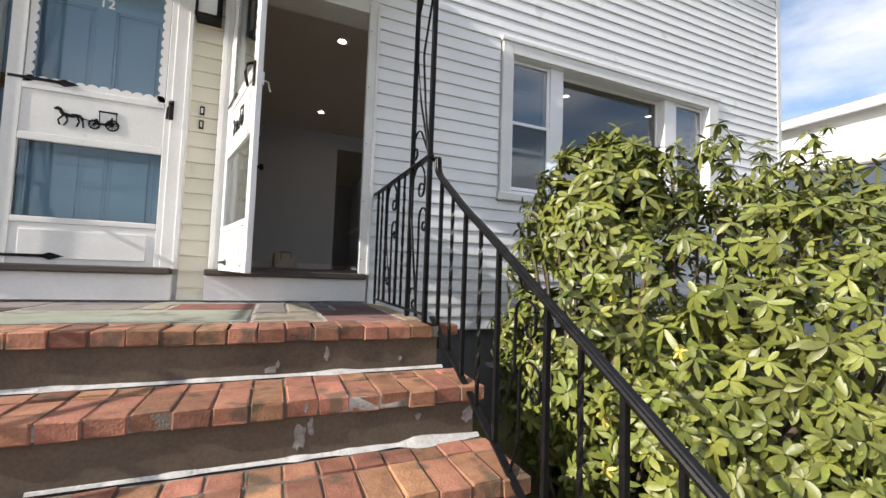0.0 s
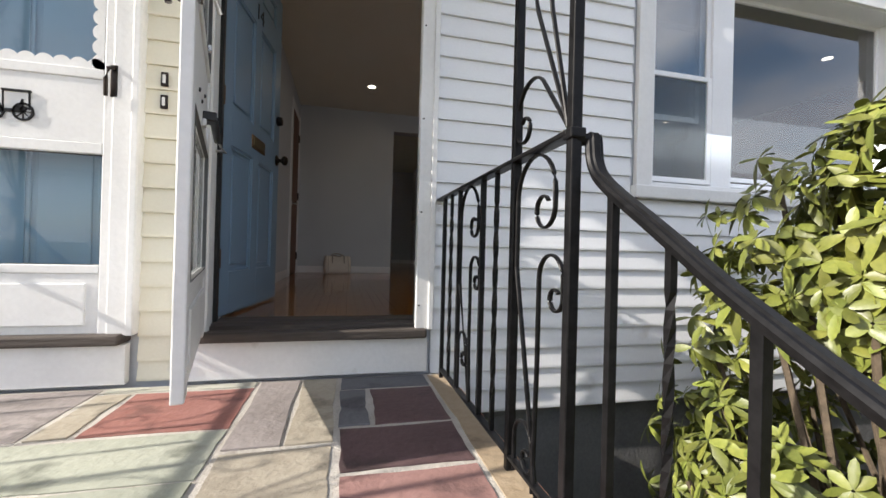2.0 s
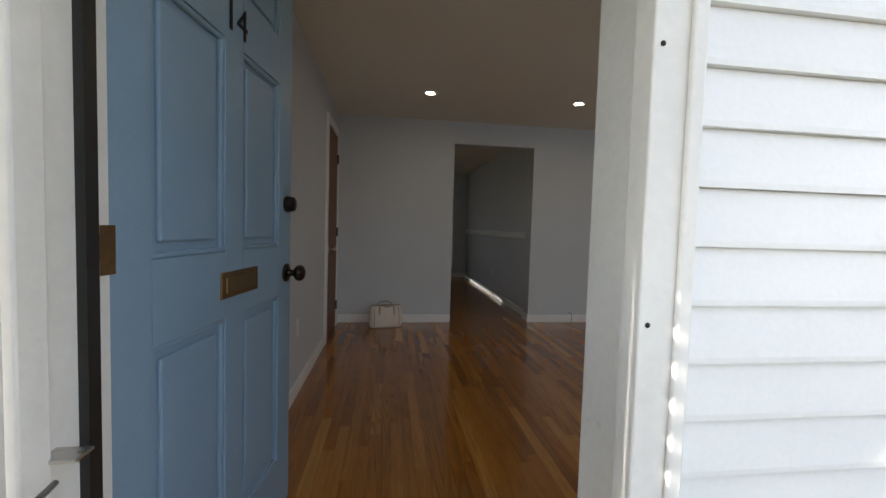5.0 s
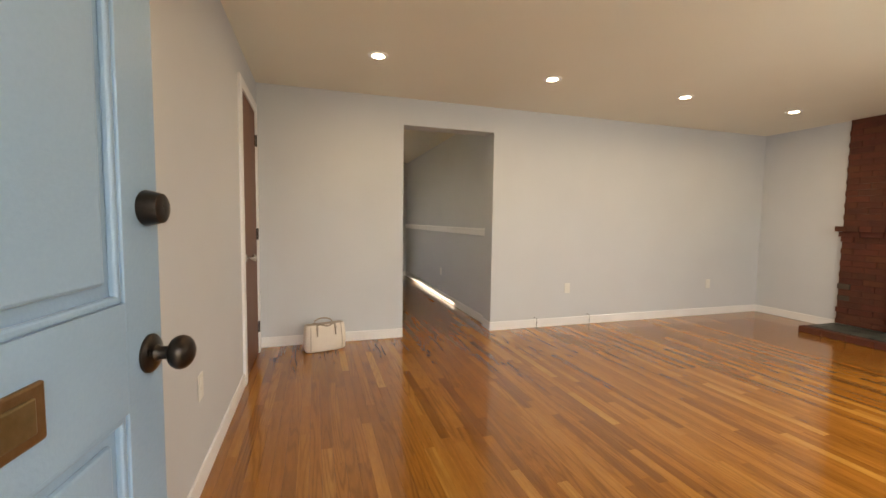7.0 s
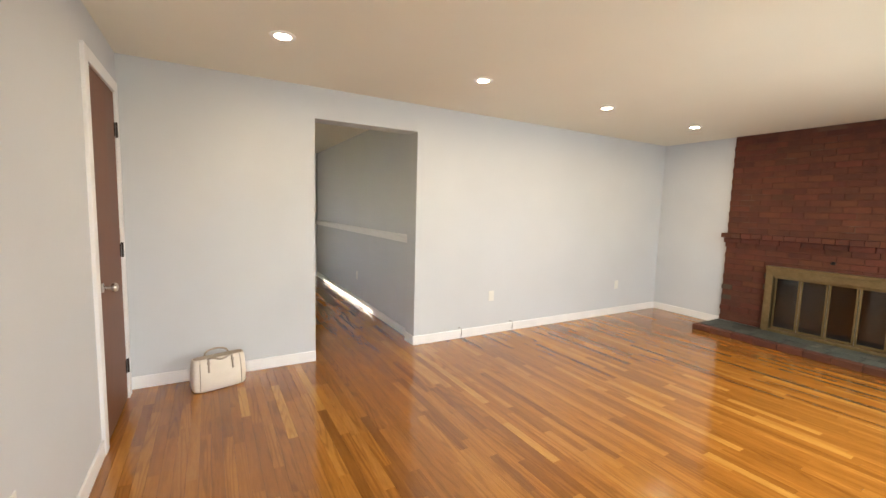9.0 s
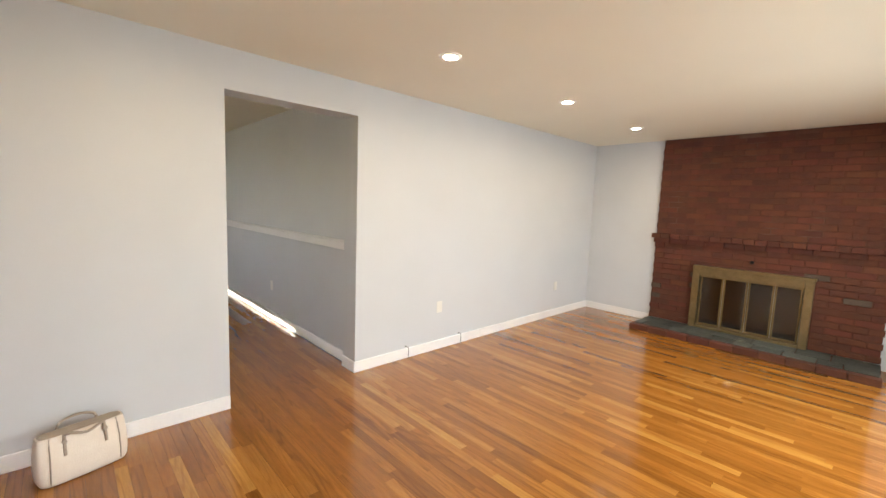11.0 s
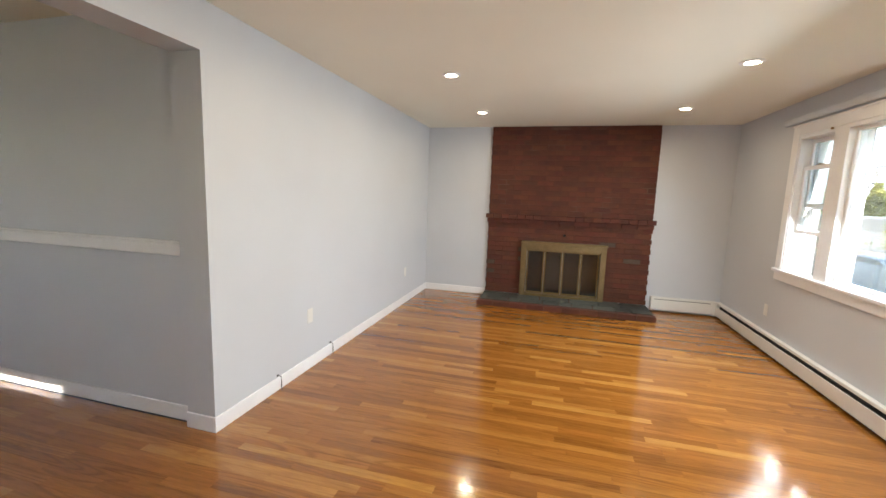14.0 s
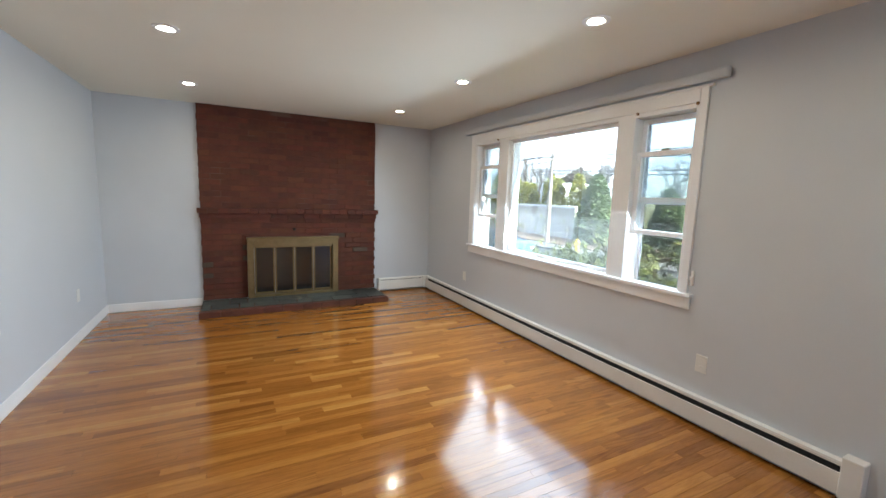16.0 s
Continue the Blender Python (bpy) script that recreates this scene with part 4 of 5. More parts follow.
def along(y, knots):
    """Height at y on a line through the knots, which go down in y."""
    for (y0, z0), (y1, z1) in zip(knots, knots[1:]):
        if y >= y1 or y1 == knots[-1][0]:
            return z0 + (z1 - z0) * (y0 - y) / (y0 - y1)


def moulded(bm, points, profile):
    """A bar of one cross-section of (side, up) swept along the points, softened at its bends."""
    pts = [Vector(p) for p in points]
    for _ in range(3):
        cut = [pts[0]]
        for p, q in zip(pts, pts[1:]):
            cut += [p.lerp(q, 0.25), p.lerp(q, 0.75)]
        pts = cut + [pts[-1]]
    rings = []
    for i, p in enumerate(pts):
        d = (pts[min(i + 1, len(pts) - 1)] - pts[max(i - 1, 0)]).normalized()
        a = Vector((-1, 0, 0))
        b = a.cross(d).normalized()
        rings.append([bm.verts.new(p + a * u + b * v) for u, v in profile])
    n = len(profile)
    for q, w in zip(rings, rings[1:]):
        for k in range(n):
            bm.faces.new((q[k], q[(k + 1) % n], w[(k + 1) % n], w[k]))
    bm.faces.new(rings[0][::-1])
    bm.faces.new(rings[-1])
    return bm


HAND = ((2.74, 0.51), (2.59, 0.414), (2.46, 0.322), (2.22, 0.186), (1.89, -0.022), (1.724, -0.121), (1.0, -0.57))
LOW = ((2.80, -0.19), (2.05, -0.61), (1.0, -1.2))


def railing(x, label, s):
    rail = thing("iron_railing", label, "railing", (0, 0, 0))
    yw, yb, yf = F - 0.022, 3.09, 2.80
    for y in (yb, yf):
        part("post", box(B(), x - 0.012, x + 0.012, y - 0.012, y + 0.012, PORCH, 2.42, 0.003), M_IRON, rail)
    part("top_rail", box(B(), x - 0.02, x + 0.02, yf, yw, RAILZ - 0.012, RAILZ, 0.004), M_IRON, rail)
    part("bottom_rail", box(B(), x - 0.012, x + 0.012, yf, 3.905, PORCH + 0.05, PORCH + 0.061, 0.003), M_IRON, rail)
    for i, y in enumerate((3.905, 3.777, 3.646, 3.36, 3.232)):
        bm = B()
        if i in (1, 4):
            twisted(bm, (x, y, PORCH + 0.055), (x, y, RAILZ - 0.006), 0.0125)
        else:
            box(bm, x - 0.0085, x + 0.0085, y - 0.0085, y + 0.0085, PORCH if i == 0 else PORCH + 0.055, RAILZ - 0.006, 0.001)
        part("baluster", bm, M_IRON, rail)
    part("scroll", crook(x, 3.622, 0.25, RAILZ - 0.014, 0.108, -1, 0.04, 0.048, (3.475, PORCH + 0.06)), M_IRON, rail)
    part("scroll", crook(x, 3.485, 0.0, 0.36, 0.052, -1, 0.035, 0.032, (3.47, PORCH + 0.06)), M_IRON, rail)
    part("scroll", crook(x, 3.625, PORCH + 0.06, 0.064, 0.055, -1, 0.04, 0.034), M_IRON, rail)
    # openwork post
    part("scroll", crook(x, 3.07, 0.34, RAILZ - 0.016, 0.10, -1, 0.035, 0.052, (2.93, PORCH + 0.03)), M_IRON, rail)
    part("scroll", crook(x, 2.94, 0.12, 0.375, 0.056, -1, 0.04, 0.033, (2.95, PORCH + 0.03)), M_IRON, rail)
    part("scroll", crook(x, 3.06, PORCH + 0.03, PORCH + 0.18, 0.055, -1, 0.03, 0.034), M_IRON, rail)
    for z0, a, b_, w in ((RAILZ + 0.01, yf + 0.02, yb - 0.02, 1), (RAILZ + 0.90, yb - 0.02, yf + 0.02, -1)):
        part("scroll", crook(x, a + w * 0.10, z0 + 0.05, z0 + 0.176, 0.083, w, 0.03, 0.044, (a, z0), 0.75), M_IRON, rail)
        part("strap", tube(B(), [(x, a, z0), (x, a + w * 0.16, z0 + 0.34), (x, b_ - w * 0.01, z0 + 0.62), (x, b_, z0 + 0.80)], 0.0065, 8, 0.6), M_IRON, rail)
        part("strap", tube(B(), [(x, a, z0), (x, a + w * 0.085, z0 + 0.30), (x, a + w * 0.14, z0 + 0.60), (x, a + w * 0.02, z0 + 0.88)], 0.0065, 8, 0.6), M_IRON, rail)
    part("weld_collar", box(B(), x - 0.018, x + 0.018, yf - 0.018, yf + 0.018, RAILZ - 0.02, RAILZ + 0.003, 0.004), M_IRON, rail)
    # stair rail down the steps
    xs = x + 0.04 * s
    pts = [(x, yf, RAILZ - 0.02), (x + 0.022 * s, yf - 0.002, RAILZ - 0.02), (xs - 0.006 * s, yf - 0.004, RAILZ - 0.016), (xs, yf - 0.005, RAILZ - 0.010), (xs, yf - 0.010, RAILZ - 0.022), (xs, yf - 0.014, 0.565), (xs, 2.755, 0.522)]
    pts += [(xs, y, z) for y, z in HAND[1:]]
    part("rail_bend", tube(B(), pts[:4], 0.0135, 10, 0.85), M_IRON, rail, smooth=True)
    part("handrail", moulded(B(), pts[3:], ((-0.019, -0.004), (-0.020, 0.002), (-0.016, 0.007), (-0.010, 0.0075), (-0.007, 0.011), (0.007, 0.011), (0.010, 0.0075), (0.016, 0.007), (0.020, 0.002), (0.019, -0.004), (0.012, -0.006), (0.011, -0.013), (-0.011, -0.013), (-0.012, -0.006))), M_IRON, rail, "moulded black iron handrail", smooth=True)
    bm = B()
    for (ya, za), (yc, zc) in zip(LOW, LOW[1:]):
        bar(bm, (xs, ya, za), (xs, yc, zc), 0.026, 0.011)
    part("lower_rail", bm, M_IRON, rail)
    for n in range(12):
        if n == 5:
            continue
        y = 2.722 - 0.1435 * n
        lo, hi = along(y, LOW), along(y, HAND)
        bm = B()
        if n % 2:
            twisted(bm, (xs, y, lo), (xs, y, hi), 0.0125)
        else:
            box(bm, xs - 0.0085, xs + 0.0085, y - 0.0085, y + 0.0085, lo - (0.10 if n in (0, 10) else 0), hi, 0.001)
        part("baluster", bm, M_IRON, rail)
    for ya, z0, zt, R in ((2.03, -0.28, -0.04, 0.056), (2.0, -0.5, -0.235, 0.056)):
        part("scroll", crook(xs, ya, z0, zt, R, -1, 0.035, 0.03, (ya + 0.05, z0 - 0.12)), M_IRON, rail)
    rail.matrix_basis = pose(-0.047 * s, 0.02, -0.018)
    return rail


railing(1.055, "black wrought-iron porch railing with scrolls and stair rail", 1)
railing(-1.50, "black wrought-iron railing on the far porch edge", -1)
canopy = thing("porch_canopy", "white flat canopy over the porch on iron posts", "canopy", (0, 0, 2.42))
part("deck", box(B(), PX0 - 0.1, PX1 + 0.12, 2.6, F - 0.06, 0.0, 0.14, 0.01), M_EXTRIM, canopy)
part("fascia", box(B(), PX0 - 0.12, PX1 + 0.14, 2.57, 2.597, -0.02, 0.17, 0.005), M_EXTRIM, canopy)

# ---- fireplace ----
fire = thing("fireplace", "dark red brick fireplace with brass-framed glass doors", "fireplace", (0, 0, 0))
FX = 6.185
INS = (5.645, 6.765, 0.06, 0.828)
for y0, y1, z0, z1 in ((5.118, INS[0] + 0.02, 0.07, CEIL - 0.003), (INS[1] - 0.02, 7.252, 0.07, CEIL - 0.003), (INS[0] + 0.02, INS[1] - 0.02, INS[3] - 0.02, CEIL - 0.003)):
    part("mortar", box(B(), FX + 0.006, EX - 0.002, y0, y1, z0, z1), M_FMORTAR, fire)
part("firebox", box(B(), FX + 0.32, FX + 0.34, INS[0] - 0.05, INS[1] + 0.05, 0.0, 0.9), M_SOOT_SHADE, fire)
COURSE, BL = 0.0677, 0.2135
fb_mesh = {}


def brick_mesh(length, material):
    key = (round(length, 3), material.name)
    if key not in fb_mesh:
        fb_mesh[key] = to_mesh("brick", box(B(), 0.0, 0.05, 0, length, 0, 0.057, 0.003), material)
    return fb_mesh[key]


random.seed(9)
count, rest = 0, []
row, z = 0, 0.072
while z + 0.05 < CEIL:
    if 1.08 < z < 1.15:
        z = 1.205
        continue
    y = 5.113 + (0 if row % 2 else -BL / 2)
    while y < 7.25:
        a, b_ = max(y, 5.113 if z > 1.1 else 5.103), min(y + 0.2035, 7.257)
        y += BL
        pieces = [(a, b_)]
        if z < INS[3] - 0.02:
            pieces = [(p, q) for p, q in ((a, min(b_, INS[0] + 0.005)), (max(a, INS[1] - 0.005), b_)) if q - p > 0.02]
        for p, q in pieces:
            if q - p < 0.02:
                continue
            out = random.uniform(-0.003, 0.003) - (0.012 if z < 1.1 and random.random() < 0.12 else 0)
            if count < 290:
                ob = new("brick", brick_mesh(q - p, M_GREYBRICK if z < 0.95 and random.random() < 0.07 else M_FBRICK))
                ob.parent = fire
                ob.location = (FX + out, p, z)
                count += 1
            else:
                rest.append((FX + out, p, q, z))
    row += 1
    z += COURSE
bm = B()
for x, p, q, z in rest:
    box(bm, x, x + 0.05, p, q, z, min(z + 0.057, CEIL - 0.002))
tagged(part("upper_bricks", bm, M_FBRICKREST, fire, "dark red bricks of the chimney breast"), kind="stuff")
# mantel: a projecting header course on a corbelled row
random.seed(12)
n = 20
wdt = (7.285 - 5.085) / n
for i in range(n):
    part("mantel_brick", box(B(), FX - 0.085 + random.uniform(-0.002, 0.002), FX + 0.01, 5.085 + i * wdt + 0.002, 5.085 + (i + 1) * wdt - 0.002, 1.138, 1.196, 0.003), M_FBRICK, fire)
for i in range(11):
    w2 = (7.27 - 5.098) / 11
    part("corbel_brick", box(B(), FX - 0.04, FX + 0.01, 5.098 + i * w2 + 0.003, 5.098 + (i + 1) * w2 - 0.003, 1.078, 1.134, 0.003), M_FBRICK, fire)
# hearth
hearth = part("hearth", box(B(), 5.63, FX + 0.02, 5.10, 7.265, 0.001, 0.055), M_FMORTAR, fire, "raised hearth with brick edge and slate top")
n = 10
wdt = (7.28 - 5.09) / n
for i in range(n):
    part("hearth_brick", box(B(), 5.605, 5.70, 5.09 + i * wdt + 0.003, 5.09 + (i + 1) * wdt - 0.003, 0.001, 0.068, 0.005), M_FBRICK, hearth)
for xa, xb in ((5.705, 5.90), (5.90, FX + 0.01)):
    y = 5.10
    while y < 7.26:
        ye = min(y + random.uniform(0.16, 0.42), 7.265)
        ye = 7.265 if 7.265 - ye < 0.1 else ye
        jog = [random.uniform(0.003, 0.014) for _ in range(8)]
        part("slate_tile", slab(B(), [(xa + jog[0], y + jog[1]), ((xa + xb) / 2, y + jog[2] * 0.5), (xb - jog[3], y + jog[4]), (xb - jog[5], ye - jog[6]), ((xa + xb) / 2, ye - jog[7] * 0.5), (xa + jog[2], ye - jog[1])], 0.05, 0.070 + random.uniform(-0.004, 0.003)), M_SLATE, hearth)
        y = ye
# brass screen with four glass doors
y0, y1, z0, z1 = INS
for nm, a, b_, c, e in (("surround_jamb", y0, y0 + 0.075, z0 + 0.012, z1 - 0.022), ("surround_jamb", y1 - 0.075, y1, z0 + 0.012, z1 - 0.022), ("surround_lintel", y0 + 0.075, y1 - 0.075, z1 - 0.10, z1 - 0.022), ("surround_sill", y0 + 0.075, y1 - 0.075, z0 + 0.012, z0 + 0.045)):
    part(nm, box(B(), FX - 0.075, FX + 0.02, a, b_, c, e, 0.004), M_BRASS, fire, "aged brass fireplace door frame")
part("surround_cap", box(B(), FX - 0.084, FX + 0.01, y0 - 0.012, y1 + 0.004, z1 - 0.022, z1 + 0.012, 0.004), M_BRASS, fire, "aged brass cap over fireplace doors")
part("slide_track", box(B(), FX - 0.055, FX - 0.032, y0 + 0.076, y1 - 0.076, z1 - 0.125, z1 - 0.101, 0.003), M_BRASS, fire, "brass sliding track")
gy0, gy1, gz0, gz1 = y0 + 0.08, y1 - 0.08, z0 + 0.05, z1 - 0.105
gw = (gy1 - gy0) / 4
for i in range(4):
    bm = B()
    a, b_ = gy0 + i * gw + 0.003, gy0 + (i + 1) * gw - 0.003
    for p, q, c, e in ((a, a + 0.018, gz0, gz1), (b_ - 0.018, b_, gz0, gz1), (a + 0.018, b_ - 0.018, gz1 - 0.018, gz1), (a + 0.018, b_ - 0.018, gz0, gz0 + 0.022)):
        box(bm, FX - 0.03, FX - 0.012, p, q, c, e, 0.003)
    leaf = part("glass_door", bm, M_BRASS, fire)
    part("pane", box(B(), FX - 0.023, FX - 0.019, a + 0.012, b_ - 0.012, gz0 + 0.015, gz1 - 0.012), M_SMOKE, leaf, "smoked dark glass")
for y in (gy0 + 2 * gw - 0.015, gy0 + 2 * gw + 0.015):
    part("pull", lathe(B(), [(0.005, 0), (0.005, 0.015), (0.011, 0.02), (0.011, 0.028), (0.003, 0.032)], pose(FX - 0.04, y, gz0 + 0.012, 0, -90), 10), M_BRASS, fire)
damper = thing("damper_knob", "black iron damper knob on red brick", "knob", (FX - 0.004, 6.20, 0.935))
part("knob", lathe(B(), [(0.02, 0), (0.02, 0.012), (0.008, 0.016), (0.008, 0.03), (0.016, 0.035), (0.012, 0.045)], pose(0, 0, 0, 0, -90), 12), M_IRON, damper)

# ---- baseboard heaters ----
def heater(at, length, turn, label, front=0.145):
    h_ = thing("baseboard_heater", label, "heater", at, turn=turn)
    part("back_plate", box(B(), 0, length, 0.0, 0.008, 0.02, 0.195), M_HEATER, h_)
    part("front_panel", box(B(), 0, length, 0.052, 0.06, 0.03, front, 0.003), M_HEATER, h_)
    part("top_cover", box(box(B(), 0, length, 0.0, 0.045, 0.187, 0.197, 0.003), 0, length, 0.036, 0.046, 0.172, 0.188, 0.002), M_HEATER, h_)
    # dark sheet on the back plate, coloured as the shade in the slot
    part("damper", box(B(), 0.01, length - 0.01, 0.010, 0.013, 0.125, 0.185), M_SOOT_SHADE, h_, "dark sheet for shade in the slot")
    part("fin_element", box(B(), 0.02, length - 0.02, 0.012, 0.045, 0.05, 0.125), M_SOOT_SHADE, h_, "dark finned heating element")
    return h_


hs = heater((6.20, FI + 0.0005, 0), 4.90, 0, "long white enamelled baseboard heater under the window")
hs.matrix_basis = pose(1.30, FI + 0.001, 0)
part("end_cap", box(B(), -0.085, 0.0, 0.0, 0.07, 0.02, 0.235, 0.006), M_HEATER, hs)
part("end_cap", box(B(), 4.86, 4.90, 0.0, 0.066, 0.02, 0.2, 0.004), M_HEATER, hs)
he = heater((EX - 0.001, 4.31, 0), 0.73, 90, "short white enamelled baseboard heater beside the fireplace", 0.168)
part("end_cap", box(B(), 0.70, 0.735, 0.0, 0.066, 0.02, 0.2, 0.004), M_HEATER, he)
part("end_cap", box(B(), -0.012, 0.03, 0.0, 0.066, 0.02, 0.2, 0.004), M_HEATER, he)


# ---- outlets and loose cables ----
def outlet(at, turn, label="white duplex outlet on grey wall"):
    o = thing("wall_outlet", label, "outlet", at, group="wall outlets", turn=turn)
    part("plate", box(B(), -0.036, 0.036, -0.006, 0.0, -0.058, 0.058, 0.003), M_PLASTIC, o)
    for z in (-0.025, 0.025):
        part("socket", box(box(B(), -0.014, 0.014, -0.008, -0.005, z - 0.014, z + 0.014, 0.002), -0.007, -0.004, -0.0085, -0.006, z - 0.005, z + 0.006), M_PLASTIC, o)
    return o


outlet((3.17, NY, 0.435), 0)
outlet((5.33, NY, 0.415), 0)
outlet((WX, 6.16, 0.45), 90)
outlet((2.255, 10.2, 0.41), -90, "white duplex outlet below the chair rail")
outlet((2.035, FI, 0.405), 180)
outlet((5.09, FI, 0.40), 180)
for x in (2.765, 3.47):
    c = thing("cable_stub", "short black coaxial cable stub at the baseboard", "cable", (x, NY - 0.014, 0.0))
    part("cable", tube(B(), [(0, 0, 0.105), (0.004, -0.012, 0.10), (0.002, -0.018, 0.07), (-0.004, -0.02, 0.03), (-0.008, -0.03, 0.006)], 0.0035), M_BLACK, c, smooth=True)
    part("plug", tube(B(), [(-0.03, -0.006, 0.118), (-0.018, -0.006, 0.12)], 0.006), M_BLACK, c)

# ---- recessed downlights ----
lamp0 = thing("downlight", "lit round recessed downlight with white trim", "downlight", (0, 0, CEIL), group="ceiling downlights")
part("trim_ring", lathe(B(), [(0.075, 0.0), (0.075, -0.004), (0.052, -0.008), (0.048, -0.003), (0.05, 0.0)], None, 28), M_TRIM, lamp0, smooth=True)
lens = part("lens", lathe(B(), [(0.042, -0.0035), (0.042, -0.0055)], None, 24), M_LAMP, lamp0, "glowing warm white lens")
first = True
for y in (7.24, 5.13):
    for x in (0.83, 2.295, 3.735, 5.22):
        if first:
            lamp0.matrix_basis, first = pose(x, y, CEIL), False
        else:
            copy_thing(lamp0, pose(x, y, CEIL))
        la = new("downlight_beam", bpy.data.lights.new("downlight_beam", "AREA"))
        la.data.shape, la.data.size, la.data.energy, la.data.color = "DISK", 0.09, DOWNLIGHT_WATTS, (1.0, 0.80, 0.56)
        la.data.spread = radians(170)
        la.location = (x, y, CEIL - 0.012)

# ---- handbag ----
bag = thing("handbag", "cream leather tote handbag with two looped handles", "handbag", (0.455, 7.985, 0.0), turn=14)
bag.matrix_basis = bag.matrix_basis @ Matrix.Scale(1.1, 4)
def soft_body(levels, power=4.5, sides=36):
    """Rounded-rectangle sections of (height, half width, half depth) lofted into one bag."""
    bm = B()
    rings = []
    for z, w, d in levels:
        ring = []
        for k in range(sides):
            a = k * math.tau / sides
            c, q = math.cos(a), math.sin(a)
            ring.append(bm.verts.new((w * math.copysign(abs(c) ** (2 / power), c), d * math.copysign(abs(q) ** (2 / power), q), z)))
        rings.append(ring)
    for q, w in zip(rings, rings[1:]):
        for k in range(sides):
            bm.faces.new((q[k], q[(k + 1) % sides], w[(k + 1) % sides], w[k]))
    bm.faces.new(rings[0][::-1])
    bm.faces.new(rings[-1])
    return bm


part("body", soft_body([(0.0, 0.145, 0.05), (0.006, 0.158, 0.06), (0.022, 0.166, 0.067), (0.07, 0.170, 0.070), (0.14, 0.168, 0.064), (0.195, 0.163, 0.05), (0.222, 0.158, 0.040)]), M_BAG, bag, smooth=True)
part("opening", soft_body([(0.2225, 0.150, 0.034), (0.224, 0.152, 0.035), (0.226, 0.146, 0.030)]), M_STRAP, bag, "taupe zipped opening")
for y in (-1, 1):
    for x in (-0.128, 0.128):
        part("gusset_seam", tube(B(), [(x, y * 0.0645, 0.02), (x, y * 0.0695, 0.07), (x * 0.99, y * 0.0635, 0.14), (x * 0.97, y * 0.0495, 0.195), (x * 0.95, y * 0.0405, 0.223)], 0.0028, 6), M_STRAP, bag, "taupe leather piping")
    rise, lean = (0.012, 0.018) if y > 0 else (-0.022, -0.036)
    pts = [(-0.075, y * 0.066, 0.135), (-0.074, y * 0.056, 0.19)]
    pts += [(-0.072 * math.cos(a), y * 0.046 + lean * math.sin(a), 0.226 + (0.016 + rise) * math.sin(a) + (0.012 if y < 0 else 0.0) * math.sin(2 * a) ** 2) for a in [k * math.pi / 12 for k in range(13)]]
    pts += [(0.074, y * 0.056, 0.19), (0.075, y * 0.066, 0.135)]
    part("handle", tube(B(), pts, 0.0066, 8), M_STRAP, bag, "slim taupe leather handle", smooth=True)
    for x in (-0.074, 0.074):
        part("ring", lathe(B(), [(0.010, -0.003), (0.010, 0.003), (0.005, 0.004)], pose(x, y * 0.057, 0.196, 90), 10), M_STRAP, bag, "taupe strap loop")

# ---- outdoors ----
M_GRASS = paint("winter_lawn", (0.10, 0.10, 0.035), (0.19, 0.17, 0.07), 1.5, 0.95, 0.6, 40)
M_ROAD = paint("asphalt", (0.055, 0.055, 0.056), (0.085, 0.085, 0.085), 2, 0.9, 0.4, 90)
M_PAVE = paint("concrete_pavement", (0.17, 0.165, 0.155), (0.235, 0.23, 0.215), 2, 0.9, 0.3, 60)
M_LEAF = paint("rhododendron_leaf", (0.094, 0.116, 0.021), (0.205, 0.222, 0.046), 7, 0.42, 0.1, 80, vary=0.35)
M_LEAFREST = paint("rhododendron_leaf_rest", (0.094, 0.116, 0.021), (0.205, 0.222, 0.046), 7, 0.42, 0.1, 80, vary=0.35, island=True)
M_STEM = paint("shrub_stem", (0.06, 0.045, 0.03), (0.12, 0.09, 0.06), 20, 0.9, 0.4)

STREET = GROUND - 0.40

bm = B()
box(bm, -900, 900, -900, 900, STREET - 0.5, STREET - 0.02)
single("ground", bm, M_GRASS, "dull winter lawn reaching to the horizon", "ground", "structure")

# the house stands on a lawn that falls to the street
bm = B()
slab(bm, [(-2.1, GROUND - 0.012), (-3.2, STREET - 0.1), (30.0, STREET - 0.1), (30.0, GROUND - 0.012)], -20.0, 11.5, Matrix(((0, 0, 1, 0), (1, 0, 0, 0), (0, 1, 0, 0), (0, 0, 0, 1))))
single("lawn", bm, M_GRASS, "dull winter lawn sloping down to the street", "lawn", "structure")

# street, neighbours and greenery
M_WHITEHOUSE = paint("neighbour_white", (0.74, 0.74, 0.73), (0.80, 0.80, 0.79), 2, 0.6, 0.1)
M_SHINGLE = paint("grey_shingle", (0.26, 0.25, 0.24), (0.38, 0.37, 0.35), 6, 0.9, 0.4, 60)
M_BLUEGREY = paint("blue_grey_siding", (0.30, 0.35, 0.42), (0.38, 0.43, 0.50), 2, 0.6, 0.1)
M_BLUEHOUSE = paint("blue_siding", (0.12, 0.24, 0.38), (0.17, 0.31, 0.46), 2, 0.6, 0.1)
M_RETAIN = paint("cream_concrete_wall", (0.40, 0.375, 0.33), (0.54, 0.51, 0.455), 1.2, 0.85, 0.3, 40, spots=((0.30, 0.27, 0.23), 0.9, 0.6))
M_CARBLUE = paint("blue_car_paint", (0.05, 0.09, 0.14), (0.065, 0.11, 0.165), 3, 0.3, 0, coat=0.8)
M_TYRE = paint("tyre_rubber", (0.02, 0.02, 0.02), (0.035, 0.035, 0.035), 20, 0.8, 0.2)
